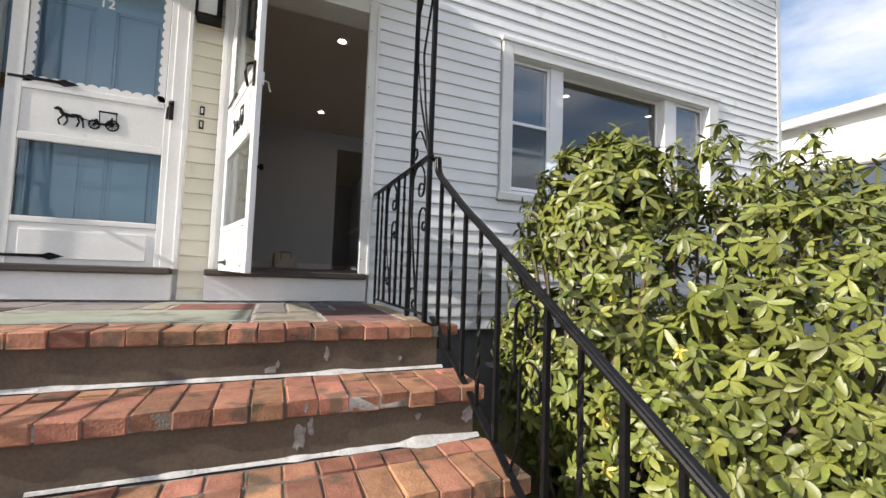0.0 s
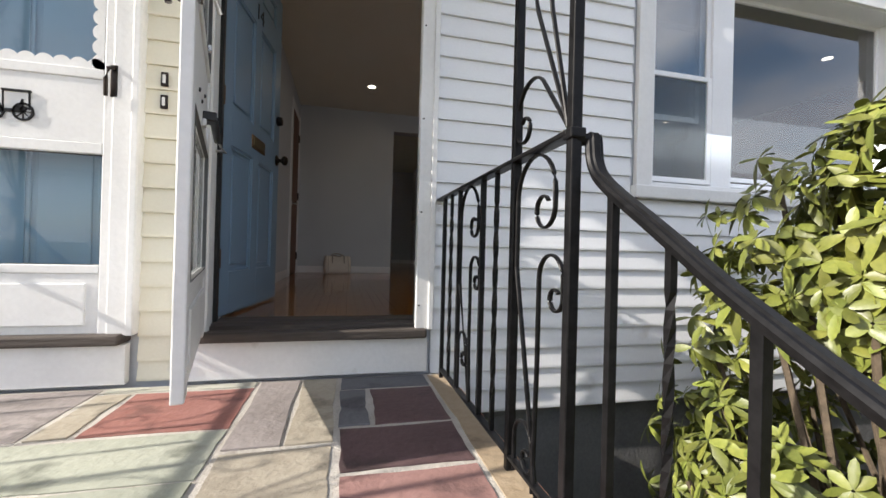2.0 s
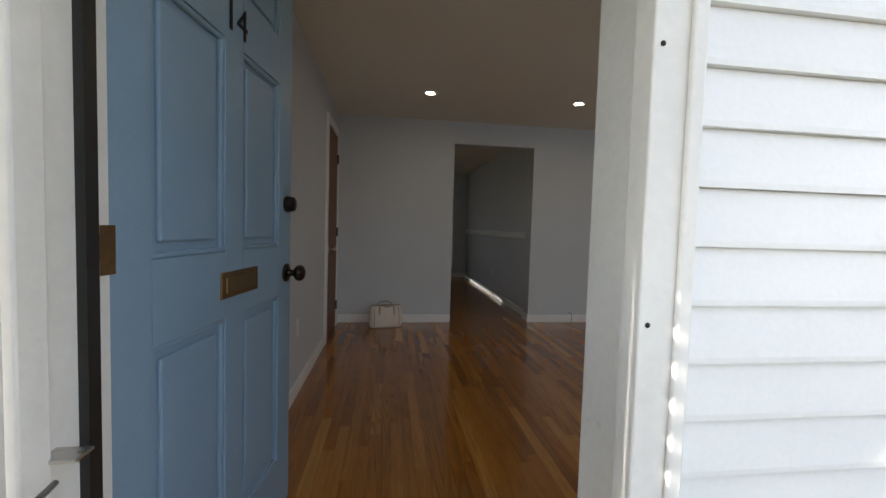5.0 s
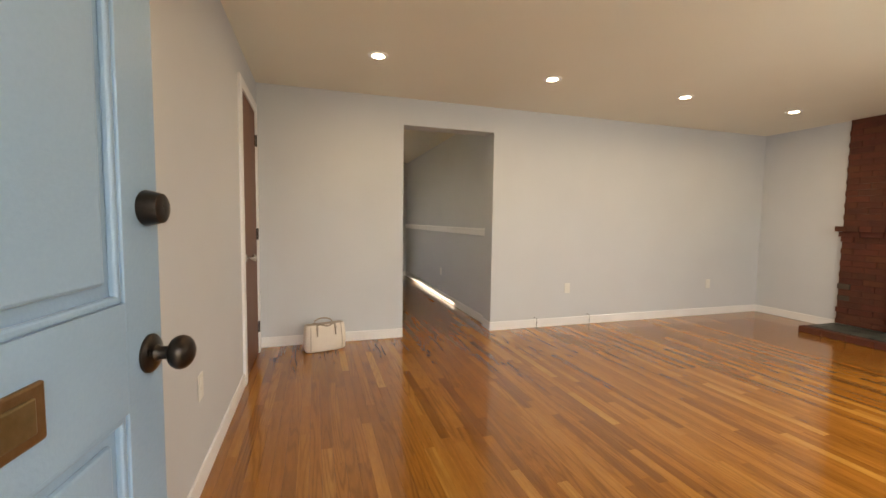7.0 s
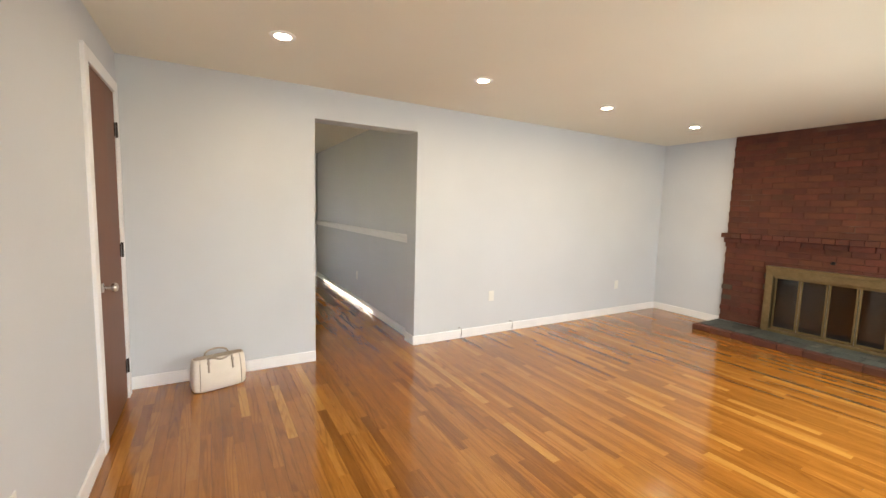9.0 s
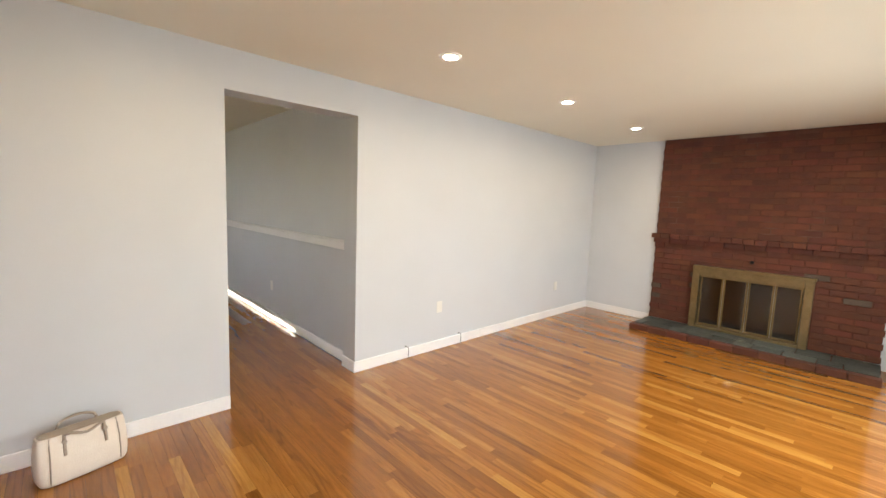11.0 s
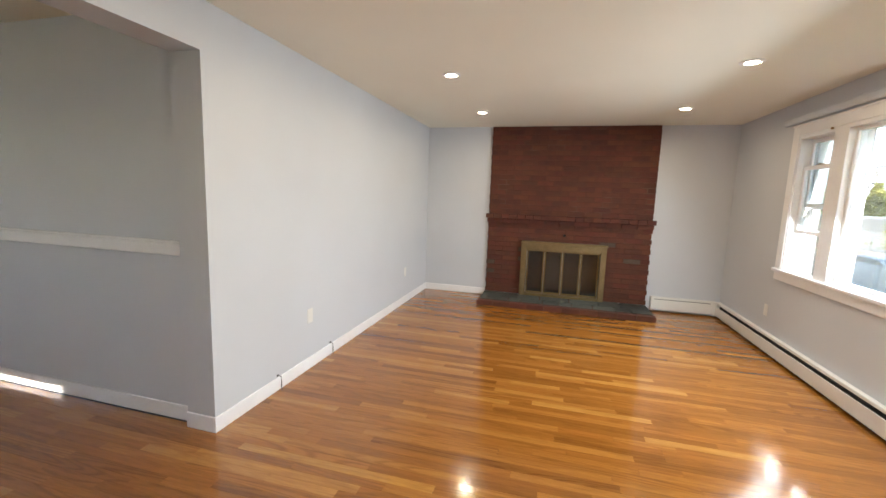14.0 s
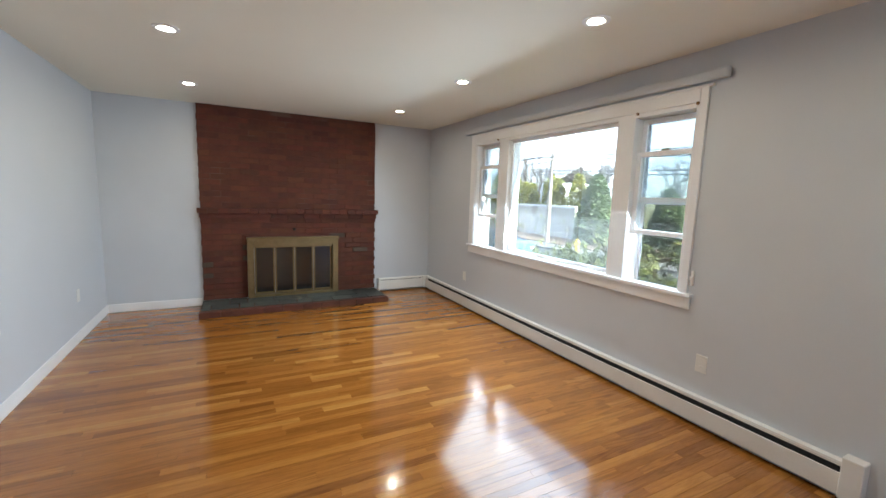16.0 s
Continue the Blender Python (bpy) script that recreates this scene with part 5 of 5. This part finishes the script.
M_CARGLASS = paint("dark_car_glass", (0.03, 0.04, 0.05), (0.04, 0.05, 0.06), 3, 0.06, 0)
M_POLE = paint("grey_pole_wood", (0.22, 0.19, 0.16), (0.32, 0.28, 0.24), 10, 0.9, 0.3, stretch=(1, 1, 0.1))
M_HEDGE = paint("yellow_green_hedge", (0.34, 0.34, 0.07), (0.50, 0.48, 0.12), 4, 0.7, 0.2, vary=0.3, island=True)
M_CONIFER = paint("dark_conifer", (0.14, 0.19, 0.08), (0.24, 0.30, 0.14), 4, 0.7, 0.2, vary=0.3, island=True)
M_BARK = paint("bare_bark", (0.10, 0.085, 0.07), (0.18, 0.155, 0.13), 8, 0.9, 0.4)
M_EARTH = paint("brown_bank", (0.15, 0.10, 0.06), (0.24, 0.16, 0.10), 2, 0.95, 0.5)
M_YELLOW = paint("hydrant_yellow", (0.60, 0.38, 0.03), (0.70, 0.46, 0.05), 6, 0.5, 0.1)

single("road", box(B(), -300, 300, -10.3, -3.9, STREET - 0.1, STREET - 0.008), M_ROAD, "worn grey asphalt street", "road", "structure")
single("pavement", box(box(B(), -300, 300, -11.9, -10.3, STREET - 0.1, STREET + 0.12, 0.01), -300, 300, -3.9, -3.15, STREET - 0.1, STREET + 0.02, 0.01), M_PAVE, "pale concrete pavement with kerb along the street", "pavement", "structure")
single("front_path", box(B(), PX0, PX1 + 0.1, -2.05, 1.32, GROUND - 0.1, GROUND + 0.0, 0.01), M_PAVE, "concrete path to the front steps", "path", "structure")
retain = thing("retaining_wall", "long pale concrete retaining wall across the street", "wall", (37.2, -16.2, STREET))
part("wall", box(B(), -14, 26, 0.0, 0.3, 0.0, 2.45, 0.02), M_RETAIN, retain)
part("coping", box(B(), -14.05, 26.05, -0.05, 0.35, 2.45, 2.58, 0.02), M_WHITEHOUSE, retain)
single("earth_bank", slab(B(), [(14, -15.9), (58, -15.9), (58, -11.95), (14, -11.95)], STREET - 0.1, STREET + 0.16), M_EARTH, "bare brown earth strip below retaining wall", "ground", "structure")
fence = thing("chain_fence", "low grey metal post-and-rail fence by the street", "fence", (0, 0, 0))
for k in range(12):
    part("post", tube(B(), [(19 + k * 2.3, -13.4, STREET + 0.1), (19 + k * 2.3, -13.4, STREET + 1.35)], 0.035, 8), M_NICKEL, fence)
for z in (0.45, 1.3):
    part("rail", tube(B(), [(19, -13.4, STREET + z), (44.3, -13.4, STREET + z)], 0.022, 6), M_NICKEL, fence)

# parked car
def car(at, turn):
    c = thing("parked_car", "blue parked saloon car at the kerb", "car", at, turn=turn)
    L, W = 4.5, 1.78
    side = [(-2.25, 0.28), (-2.22, 0.62), (-2.05, 0.86), (-1.55, 0.93), (-0.95, 0.98), (-0.35, 1.40), (0.75, 1.42), (1.35, 1.05), (2.05, 0.98), (2.22, 0.80), (2.25, 0.30)]
    bm = B()
    slab(bm, side, -W / 2, W / 2, Matrix.Rotation(math.pi / 2, 4, "X"))
    for v in bm.verts:
        if v.co.z > 1.1:
            v.co.y *= 0.78
    bmesh.ops.bevel(bm, geom=list(bm.edges), offset=0.05, segments=2, affect="EDGES")
    part("body", bm, M_CARBLUE, c, smooth=True)
    for s in (-1, 1):
        bm = B()
        slab(bm, [(-0.82, 1.0), (-0.36, 1.34), (0.70, 1.36), (1.18, 1.04)], -0.01, 0.01, Matrix.Translation((0, s * 0.80, 0)) @ Matrix.Rotation(math.pi / 2, 4, "X"))
        part("side_window", bm, M_CARGLASS, c, "dark side window")
    part("windscreen", slab(B(), [(-0.95, 1.0), (-0.40, 1.37), (-0.37, 1.36), (-0.92, 0.985)], -0.66, 0.66, Matrix.Translation((-0.02, 0, 0.02)) @ Matrix.Rotation(math.pi / 2, 4, "X")), M_CARGLASS, c, "dark windscreen")
    for x in (-1.42, 1.40):
        for s in (-1, 1):
            w_ = part("wheel", lathe(B(), [(0.2, -0.1), (0.33, -0.1), (0.33, 0.1), (0.2, 0.1)], pose(x, s * 0.80, 0.33, 90), 24), M_TYRE, c, "black tyre")
            part("rim", lathe(B(), [(0.21, 0.0), (0.2, 0.06), (0.06, 0.05), (0.02, 0.07)], pose(x, s * 0.86, 0.33, 90 * s), 16), M_NICKEL, w_, "silver wheel rim")
    for s in (-1, 1):
        part("headlight", box(B(), -2.235, -2.1, s * 0.62 - 0.17, s * 0.62 + 0.17, 0.62, 0.75, 0.03), M_PLASTIC, c, "clear headlight")
    return c


car((18.2, -5.4, STREET), 2)

# utility pole with wires
pole = thing("utility_pole", "weathered wooden utility pole with cross arm and transformer", "pole", (21.9, -12.2, STREET))
part("shaft", lathe(B(), [(0.16, 0), (0.11, 6.1)], None, 12), M_POLE, pole, smooth=True)
part("cross_arm", box(B(), -0.06, 0.06, -1.1, 1.1, 5.6, 5.72, 0.01), M_POLE, pole)
part("transformer", lathe(B(), [(0.2, 4.5), (0.22, 4.55), (0.22, 5.1), (0.1, 5.18)], pose(0.3, 0, 0), 14), M_SHINGLE, pole, "grey transformer can")
for y, z in ((-1.0, 5.75), (0.0, 6.0), (1.0, 5.75), (0.15, 4.95), (0.15, 4.75)):
    part("wire", tube(B(), [(x, y, z - 0.45 * (1 - ((x % 40) - 20) ** 2 / 400)) for x in range(-80, 81, 4)], 0.026, 4), M_BLACK, pole)

hyd = thing("fire_hydrant", "yellow fire hydrant on the verge", "hydrant", (17.9, -10.9, STREET + 0.10))
part("barrel", lathe(B(), [(0.16, 0), (0.16, 0.04), (0.11, 0.06), (0.11, 0.48), (0.14, 0.5), (0.13, 0.58), (0.08, 0.66), (0.03, 0.70)], None, 16), M_YELLOW, hyd, smooth=True)
part("cap", lathe(B(), [(0.06, -0.18), (0.06, 0.18), (0.03, 0.2)], pose(0, 0, 0.4, 90), 12), M_YELLOW, hyd)


def clumps(spots_, size, seed):
    """Many small angled leaf sprays at the spots."""
    rnd = random.Random(seed)
    vs, fs = [], []
    for p in spots_:
        for _ in range(3):
            a, e, r = rnd.uniform(0, math.tau), rnd.uniform(-0.6, 0.9), size * rnd.uniform(0.6, 1.3)
            d = Vector((math.cos(a) * math.cos(e), math.sin(a) * math.cos(e), math.sin(e)))
            s_ = d.cross(Vector((0, 0, 1))).normalized() * r * 0.35
            k = len(vs)
            vs += [p, p + d * r * 0.5 + s_, p + d * r, p + d * r * 0.5 - s_]
            fs.append((k, k + 1, k + 2, k + 3))
    me = bpy.data.meshes.new("crown")
    me.from_pydata([tuple(v) for v in vs], [], fs)
    return me


def evergreen(at, height, width, material, label, seed, n=1500):
    t = thing("evergreen_tree", label, "tree", at, group="evergreens across the street")
    rnd = random.Random(seed)
    part("trunk", lathe(B(), [(0.12, 0), (0.03, height * 0.9)], None, 8), M_BARK, t)
    pts = []
    for _ in range(n):
        f = rnd.random() ** 0.8
        a = rnd.uniform(0, math.tau)
        r = width / 2 * (1 - f) ** 0.6 * (0.72 + 0.28 * rnd.random()) * (1 + 0.16 * math.sin(a * 3 + f * 9 + seed))
        pts.append(Vector((r * math.cos(a), r * math.sin(a), 0.15 + f * height * 0.97)))
    me = clumps(pts, 0.32, seed)
    me.materials.append(material)
    c = new("crown", me)
    c.parent = t
    return t


random.seed(51)
for i in range(20):
    evergreen((23.0 + i * 1.5 + random.uniform(-0.4, 0.4), -17.2 + random.uniform(-0.4, 0.4), STREET), random.uniform(4.2, 5.0), random.uniform(2.3, 2.9), M_HEDGE, "yellow-green clipped evergreen above the retaining wall", i, 900)
evergreen((20.6, -15.2, STREET), 4.7, 3.0, M_CONIFER, "tall dark green conifer beside the street", 77, 2200)
evergreen((15.0, -14.6, STREET), 3.6, 2.4, M_CONIFER, "dark green conifer beside the street", 78, 1800)
evergreen((12.6, -14.0, STREET), 3.0, 2.2, M_CONIFER, "dark green conifer beside the street", 79, 1600)


def bare_tree(at, height, seed):
    t = thing("bare_tree", "bare grey winter tree with fine twigs", "tree", at, group="bare trees behind the hedge")
    rnd = random.Random(seed)
    bm, tw = B(), B()

    def grow(p, d, ln, r, lev):
        q = p + d * ln
        tube(bm if lev < 2 else tw, [p, (p + q) / 2 + Vector((rnd.uniform(-1, 1), rnd.uniform(-1, 1), 0)) * ln * 0.06, q], r, 5 if lev < 2 else 3)
        if lev < 5:
            for _ in range(3 if lev < 4 else 2):
                e = (d + Vector((rnd.uniform(-1, 1), rnd.uniform(-1, 1), rnd.uniform(-0.1, 0.7))) * 0.62).normalized()
                grow(p + d * ln * rnd.uniform(0.6, 1.0), e, ln * rnd.uniform(0.6, 0.8), r * 0.58, lev + 1)

    grow(Vector((0, 0, 0)), Vector((0, 0, 1)), height * 0.3, height * 0.018, 0)
    part("trunk", bm, M_BARK, t)
    part("crown", tw, M_BARK, t, "fine bare twigs")
    return t


for i, (x, y, h_) in enumerate(((26, -24, 9), (31, -26, 11), (37, -24, 10), (43, -27, 12), (22, -26, 10), (50, -25, 11), (17, -28, 11))):
    bare_tree((x, y, STREET), h_, 100 + i)


def house(name, label, at, w, d, h_, roof_h, wall_m, turn=0, glazed=True):
    """A plain gabled house; ridge along its width."""
    t = thing(name, label, "house", at, turn=turn)
    part("wall", box(B(), 0, w, 0, d, 0, h_), wall_m, t)
    bm = B()
    slab(bm, [(-0.35, h_ - 0.05), (d / 2, h_ + roof_h), (d + 0.35, h_ - 0.05), (d + 0.35, h_ + 0.1), (d / 2, h_ + roof_h + 0.15), (-0.35, h_ + 0.1)], -0.3, w + 0.3, Matrix(((0, 0, 1, 0), (1, 0, 0, 0), (0, 1, 0, 0), (0, 0, 0, 1))))
    part("roof", bm, M_SHINGLE, t, "grey shingle roof")
    for y in (-0.42, d + 0.30):
        part("gutter", box(B(), -0.32, w + 0.32, y, y + 0.12, h_ - 0.16, h_ + 0.06, 0.02), M_WHITEHOUSE, t)
    for i in range(int(w / 2.6) if glazed else 0):
        for z in (1.0, 3.7):
            if z + 1.4 < h_:
                wi = part("window", box(B(), 1.0 + i * 2.6, 1.95 + i * 2.6, -0.05, -0.002, z, z + 1.35, 0.01), M_WHITEHOUSE, t)
                part("pane", box(B(), 1.07 + i * 2.6, 1.88 + i * 2.6, -0.062, -0.052, z + 0.07, z + 1.28), M_CARGLASS, wi, "dark glass")
    return t


# white neighbour to the east: its wall faces the porch
nb = house("neighbour_house", "white neighbouring house with low grey roof", (14.3, 22.0, STREET), 22.0, 8.0, 6.35, 1.5, M_WHITEHOUSE, -90, False)
part("awning", slab(B(), [(-0.45, 0.0), (0.0, 0.32), (0.0, 0.02)], 14.0, 15.1, Matrix.Translation((0, 0, 4.3)) @ Matrix(((0, 0, 1, 0), (1, 0, 0, 0), (0, 1, 0, 0), (0, 0, 0, 1)))), M_SHINGLE, nb)
part("awning", slab(B(), [(-0.45, 0.0), (0.0, 0.32), (0.0, 0.02)], 15.6, 16.8, Matrix.Translation((0, 0, 4.3)) @ Matrix(((0, 0, 1, 0), (1, 0, 0, 0), (0, 1, 0, 0), (0, 0, 0, 1)))), M_SHINGLE, nb)
wing = thing("garden_shed", "blue-grey clapboarded outbuilding beside white house", "shed", (12.2, 3.1, STREET))
part("body", box(B(), 0, 2.0, 0, 4.2, 0, 4.35), M_BLUEGREY, wing)
for k in range(15):
    part("clapboard", box(B(), -0.02, -0.002, 0.0, 4.2, 0.25 * k + 0.4, 0.25 * k + 0.63, 0.004), M_BLUEGREY, wing)
part("roof", box(B(), -0.06, 2.1, -0.06, 4.26, 4.35, 4.43, 0.02), M_SHINGLE, wing)
house("far_house", "blue clapboarded house behind the hedge", (18.5, -30.0, STREET), 9.0, 7.0, 4.6, 2.0, M_BLUEHOUSE, 180)
house("far_house", "white house beyond the hedge with blue-grey roof", (52.0, -30.0, STREET), 11.0, 8.0, 5.2, 2.2, M_WHITEHOUSE, 180)

# rhododendron: whorls of long leaves over a lobed mound
random.seed(21)


def whorl_verts(seed):
    rnd = random.Random(seed)
    vs, fs = [], []
    n = rnd.randint(8, 10)
    for k in range(n):
        a = k * math.tau / n + rnd.uniform(-0.25, 0.25)
        ln, w = rnd.uniform(0.085, 0.13), rnd.uniform(0.018, 0.025)
        droop = rnd.uniform(0.1, 1.5)
        base = len(vs)
        for f, ww in ((0.06, 0.25), (0.3, 0.8), (0.6, 1.0), (0.85, 0.7), (1.0, 0.05)):
            r = ln * f
            z = 0.02 + r * (0.55 - droop) - 0.35 * droop * r * f
            for q in (-1, 0, 1):
                vs.append((r * math.cos(a) - q * w * ww * math.sin(a), r * math.sin(a) + q * w * ww * math.cos(a), z + (0.25 * w * ww if q else 0)))
        for i in range(4):
            for q in range(2):
                b0 = base + i * 3 + q
                fs.append((b0, b0 + 1, b0 + 4, b0 + 3))
    return vs, fs


def whorl_mesh(seed):
    vs, fs = whorl_verts(seed)
    me = bpy.data.meshes.new("leaf_whorl")
    me.from_pydata(vs, [], fs)
    me.materials.append(M_LEAF)
    me.polygons.foreach_set("use_smooth", [True] * len(me.polygons))
    return me


WHORLS = [whorl_verts(s) for s in range(6)]
WHORL_MESHES = [whorl_mesh(s) for s in range(6)]
M_YLEAF = paint("yellowing_leaf", (0.36, 0.30, 0.04), (0.50, 0.42, 0.07), 9, 0.45, 0.1, 80)
YELLOW_WHORL = whorl_mesh(40)
YELLOW_WHORL.materials[0] = M_YLEAF
LOBES = [(2.12, 2.78, 0.38, 0.36, 0.34, 0.46), (2.25, 2.9, -0.25, 0.60, 0.75, 1.03), (2.7, 2.55, -0.3, 0.8, 0.85, 1.08), (3.5, 2.55, -0.30, 0.85, 0.9, 1.16), (4.3, 2.6, -0.30, 0.85, 0.9, 1.20), (5.1, 2.6, -0.40, 0.8, 0.85, 1.12), (2.9, 1.95, -0.6, 0.75, 0.6, 0.95), (3.8, 1.9, -0.6, 0.8, 0.6, 0.95), (2.05, 2.8, -0.5, 0.45, 0.6, 0.75), (2.1, 2.35, -0.85, 0.45, 0.5, 0.6), (2.4, 2.1, -0.75, 0.55, 0.5, 0.75)]
bush = thing("rhododendron_bush", "large sunlit rhododendron bush with glossy yellow-green leaves", "bush", (2.6, 2.6, GROUND))
bush_inv = bush.matrix_basis.inverted()
spots = []
while len(spots) < 3700:
    cx, cy, cz, rx, ry, rz = random.choice(LOBES)
    d = Vector((random.gauss(0, 1), random.gauss(0, 1), random.gauss(0, 1))).normalized()
    if d.z < -0.75:
        continue
    depth = random.choice((1.05, 1.0, 1.0, 0.95, 0.88, 0.8)) + random.uniform(-0.05, 0.05)
    depth += 0.20 * noise.noise(Vector((d.x * 2 + cx, d.y * 2 + cy, d.z * 2 + cz)) * 1.6)
    p = Vector((cx + d.x * rx * depth, cy + d.y * ry * depth, cz + d.z * rz * depth))
    if p.z < GROUND + 0.05 or p.x < (1.57 if p.z < 0.05 else 1.74) or p.y > F - 0.12:
        continue
    if any(((p.x - a) / e) ** 2 + ((p.y - b_) / f) ** 2 + ((p.z - c) / g) ** 2 < 0.55 for a, b_, c, e, f, g in LOBES):
        continue
    if p.z > -0.15 and noise.noise(p * 2.6) > 0.30 or noise.noise(p * 5.0 + Vector((7, 3, 1))) > 0.36:
        continue
    nrm = Vector((d.x / rx, d.y / ry, d.z / rz)).normalized()
    nrm = (nrm + Vector((random.uniform(-0.4, 0.4), random.uniform(-0.4, 0.4), random.uniform(0.1, 0.7)))).normalized()
    spots.append((p, nrm, random.uniform(0.46, 0.80), random.uniform(0, math.tau), random.randrange(6)))
spots.sort(key=lambda s: (s[0] - Vector((1.0, 1.6, 0.2))).length)
rv, rf = [], []
for i, (p, nrm, sc, sp, v) in enumerate(spots):
    m = bush_inv @ Matrix.Translation(p) @ nrm.to_track_quat("Z", "Y").to_matrix().to_4x4() @ Matrix.Rotation(sp, 4, "Z") @ Matrix.Scale(sc, 4)
    if i < 290:
        ob = new("leaf_whorl", YELLOW_WHORL if i % 90 == 5 else WHORL_MESHES[v])
        ob.parent = bush
        ob.matrix_basis = m @ Matrix.Scale(0.62, 4) if i % 90 == 5 else m
    else:
        base = len(rv)
        vs, fs = WHORLS[v]
        rv += [m @ Vector(q) for q in vs]
        rf += [tuple(k + base for k in f) for f in fs]
me = bpy.data.meshes.new("foliage")
me.from_pydata(rv, [], rf)
me.materials.append(M_LEAFREST)
me.polygons.foreach_set("use_smooth", [True] * len(me.polygons))
fo = new("foliage", me)
fo.parent = bush
tagged(fo, "dense glossy evergreen leaves", kind="stuff")
for p, nrm, sc, sp, v in spots[::32]:
    root = Vector((2.0 + (p.x - 2.0) * 0.75, 2.6 + (p.y - 2.6) * 0.3, GROUND))
    mid = root.lerp(p, 0.55) + Vector((random.uniform(-0.08, 0.08), random.uniform(-0.08, 0.08), 0))
    part("stem", tube(B(), [bush_inv @ root, bush_inv @ mid, bush_inv @ p], 0.010, 5), M_STEM, bush)

# ---- clapboards of the front wall ----
CLAP = 0.105


def clapboards(x0, x1, z0, z1, material):
    k = math.floor((z0 + 0.454) / CLAP + 1e-6)
    meshes = {}
    while -0.454 + k * CLAP < z1 - 0.01:
        a, b_ = max(z0, -0.454 + k * CLAP), min(z1, -0.454 + (k + 1) * CLAP)
        k += 1
        h_ = round(b_ - a, 4)
        if h_ < 0.012:
            continue
        if h_ not in meshes:
            out = 0.018
            bm = B()
            prof = [(0.0, 0.0), (-out, 0.0), (-out, 0.011), (-0.004, h_ - 0.001), (0.0, h_ - 0.001)]
            ends = [[bm.verts.new((x, y, z)) for y, z in prof] for x in (x0, x1)]
            for i in range(5):
                bm.faces.new((ends[0][i], ends[0][(i + 1) % 5], ends[1][(i + 1) % 5], ends[1][i]))
            bm.faces.new(ends[0])
            bm.faces.new(ends[1][::-1])
            meshes[h_] = to_mesh("clapboard", bm, material)
        ob = new("clapboard", meshes[h_])
        ob.parent = wall_s
        ob.location = (0, F, a)


clapboards(-0.284, -0.106, PORCH + 0.01, ROOF, M_CREAM)
clapboards(0.976, 2.098, -0.454, ROOF, M_SIDING)
clapboards(2.098, 5.082, -0.454, 0.683, M_SIDING)
clapboards(2.098, 5.082, 2.191, ROOF, M_SIDING)
clapboards(5.082, 6.245, -0.454, ROOF, M_SIDING)
clapboards(-0.106, 0.976, 2.142, ROOF, M_SIDING)
clapboards(-4.2, -1.37, -0.454, ROOF, M_SIDING)
clapboards(-1.37, -0.106, 2.142, ROOF, M_SIDING)
part("corner_board", box(B(), 6.245, 6.325, F - 0.022, F + 0.05, -0.40, ROOF, 0.004), M_EXTRIM, wall_s)
part("starter_strip", box(B(), 0.976, 6.245, F - 0.012, F + 0.045, -0.46, -0.441), M_EXTRIM, wall_s)

# ---- oak strips of the floor ----
random.seed(31)
PW = 0.0572
unit = to_mesh("plank", box(B(), 0.0004, PW - 0.0004, 0, 1, -0.012, 0.0), M_OAK)
rows_ = []
x = WX + 0.001
while x < EX - 0.002:
    y = FI + 0.02
    end = 12.69 if x + PW > 1.225 and x < 2.205 else NY
    y -= random.uniform(0, 0.6)
    while y < end:
        ln = random.choice((0.35, 0.5, 0.6, 0.75, 0.9, 1.1, 1.4)) * random.uniform(0.9, 1.1)
        a, b_ = max(y, FI + 0.02), min(y + ln, end)
        if b_ - a > 0.03:
            rows_.append((x, a, b_))
        y += ln
    x += PW
x = -2.0
while x < 2.25:
    if x + PW <= 1.168 or x >= 2.262:
        y = NY + 0.2
        while y < 12.69:
            b_ = min(y + random.uniform(0.4, 1.3), 12.69)
            rows_.append((x, y, b_))
            y = b_
    x += PW
rows_.sort(key=lambda r: (r[0] + 0.03 - 1.6) ** 2 + ((r[1] + r[2]) / 2 - 6.0) ** 2)
for x, a, b_ in rows_[:298]:
    ob = new("plank", unit)
    ob.parent = subfloor
    ob.matrix_basis = Matrix.Translation((x, a, 0)) @ Matrix.Diagonal((1, b_ - a - 0.0006, 1, 1))
vs, fs = [], []
for x, a, b_ in rows_[298:]:
    k = len(vs)
    vs += [(x + 0.0004, a, 0), (x + PW - 0.0004, a, 0), (x + PW - 0.0004, b_ - 0.0006, 0), (x + 0.0004, b_ - 0.0006, 0)]
    vs += [(p, q, -0.011) for p, q, _ in vs[-4:]]
    fs += [(k, k + 1, k + 2, k + 3), (k, k + 4, k + 5, k + 1), (k + 1, k + 5, k + 6, k + 2), (k + 2, k + 6, k + 7, k + 3), (k + 3, k + 7, k + 4, k)]
me = bpy.data.meshes.new("planks")
me.from_pydata(vs, [], fs)
me.materials.append(M_OAKREST)
po = new("planks", me)
po.parent = subfloor
tagged(po, "varnished oak floor strips", kind="stuff")
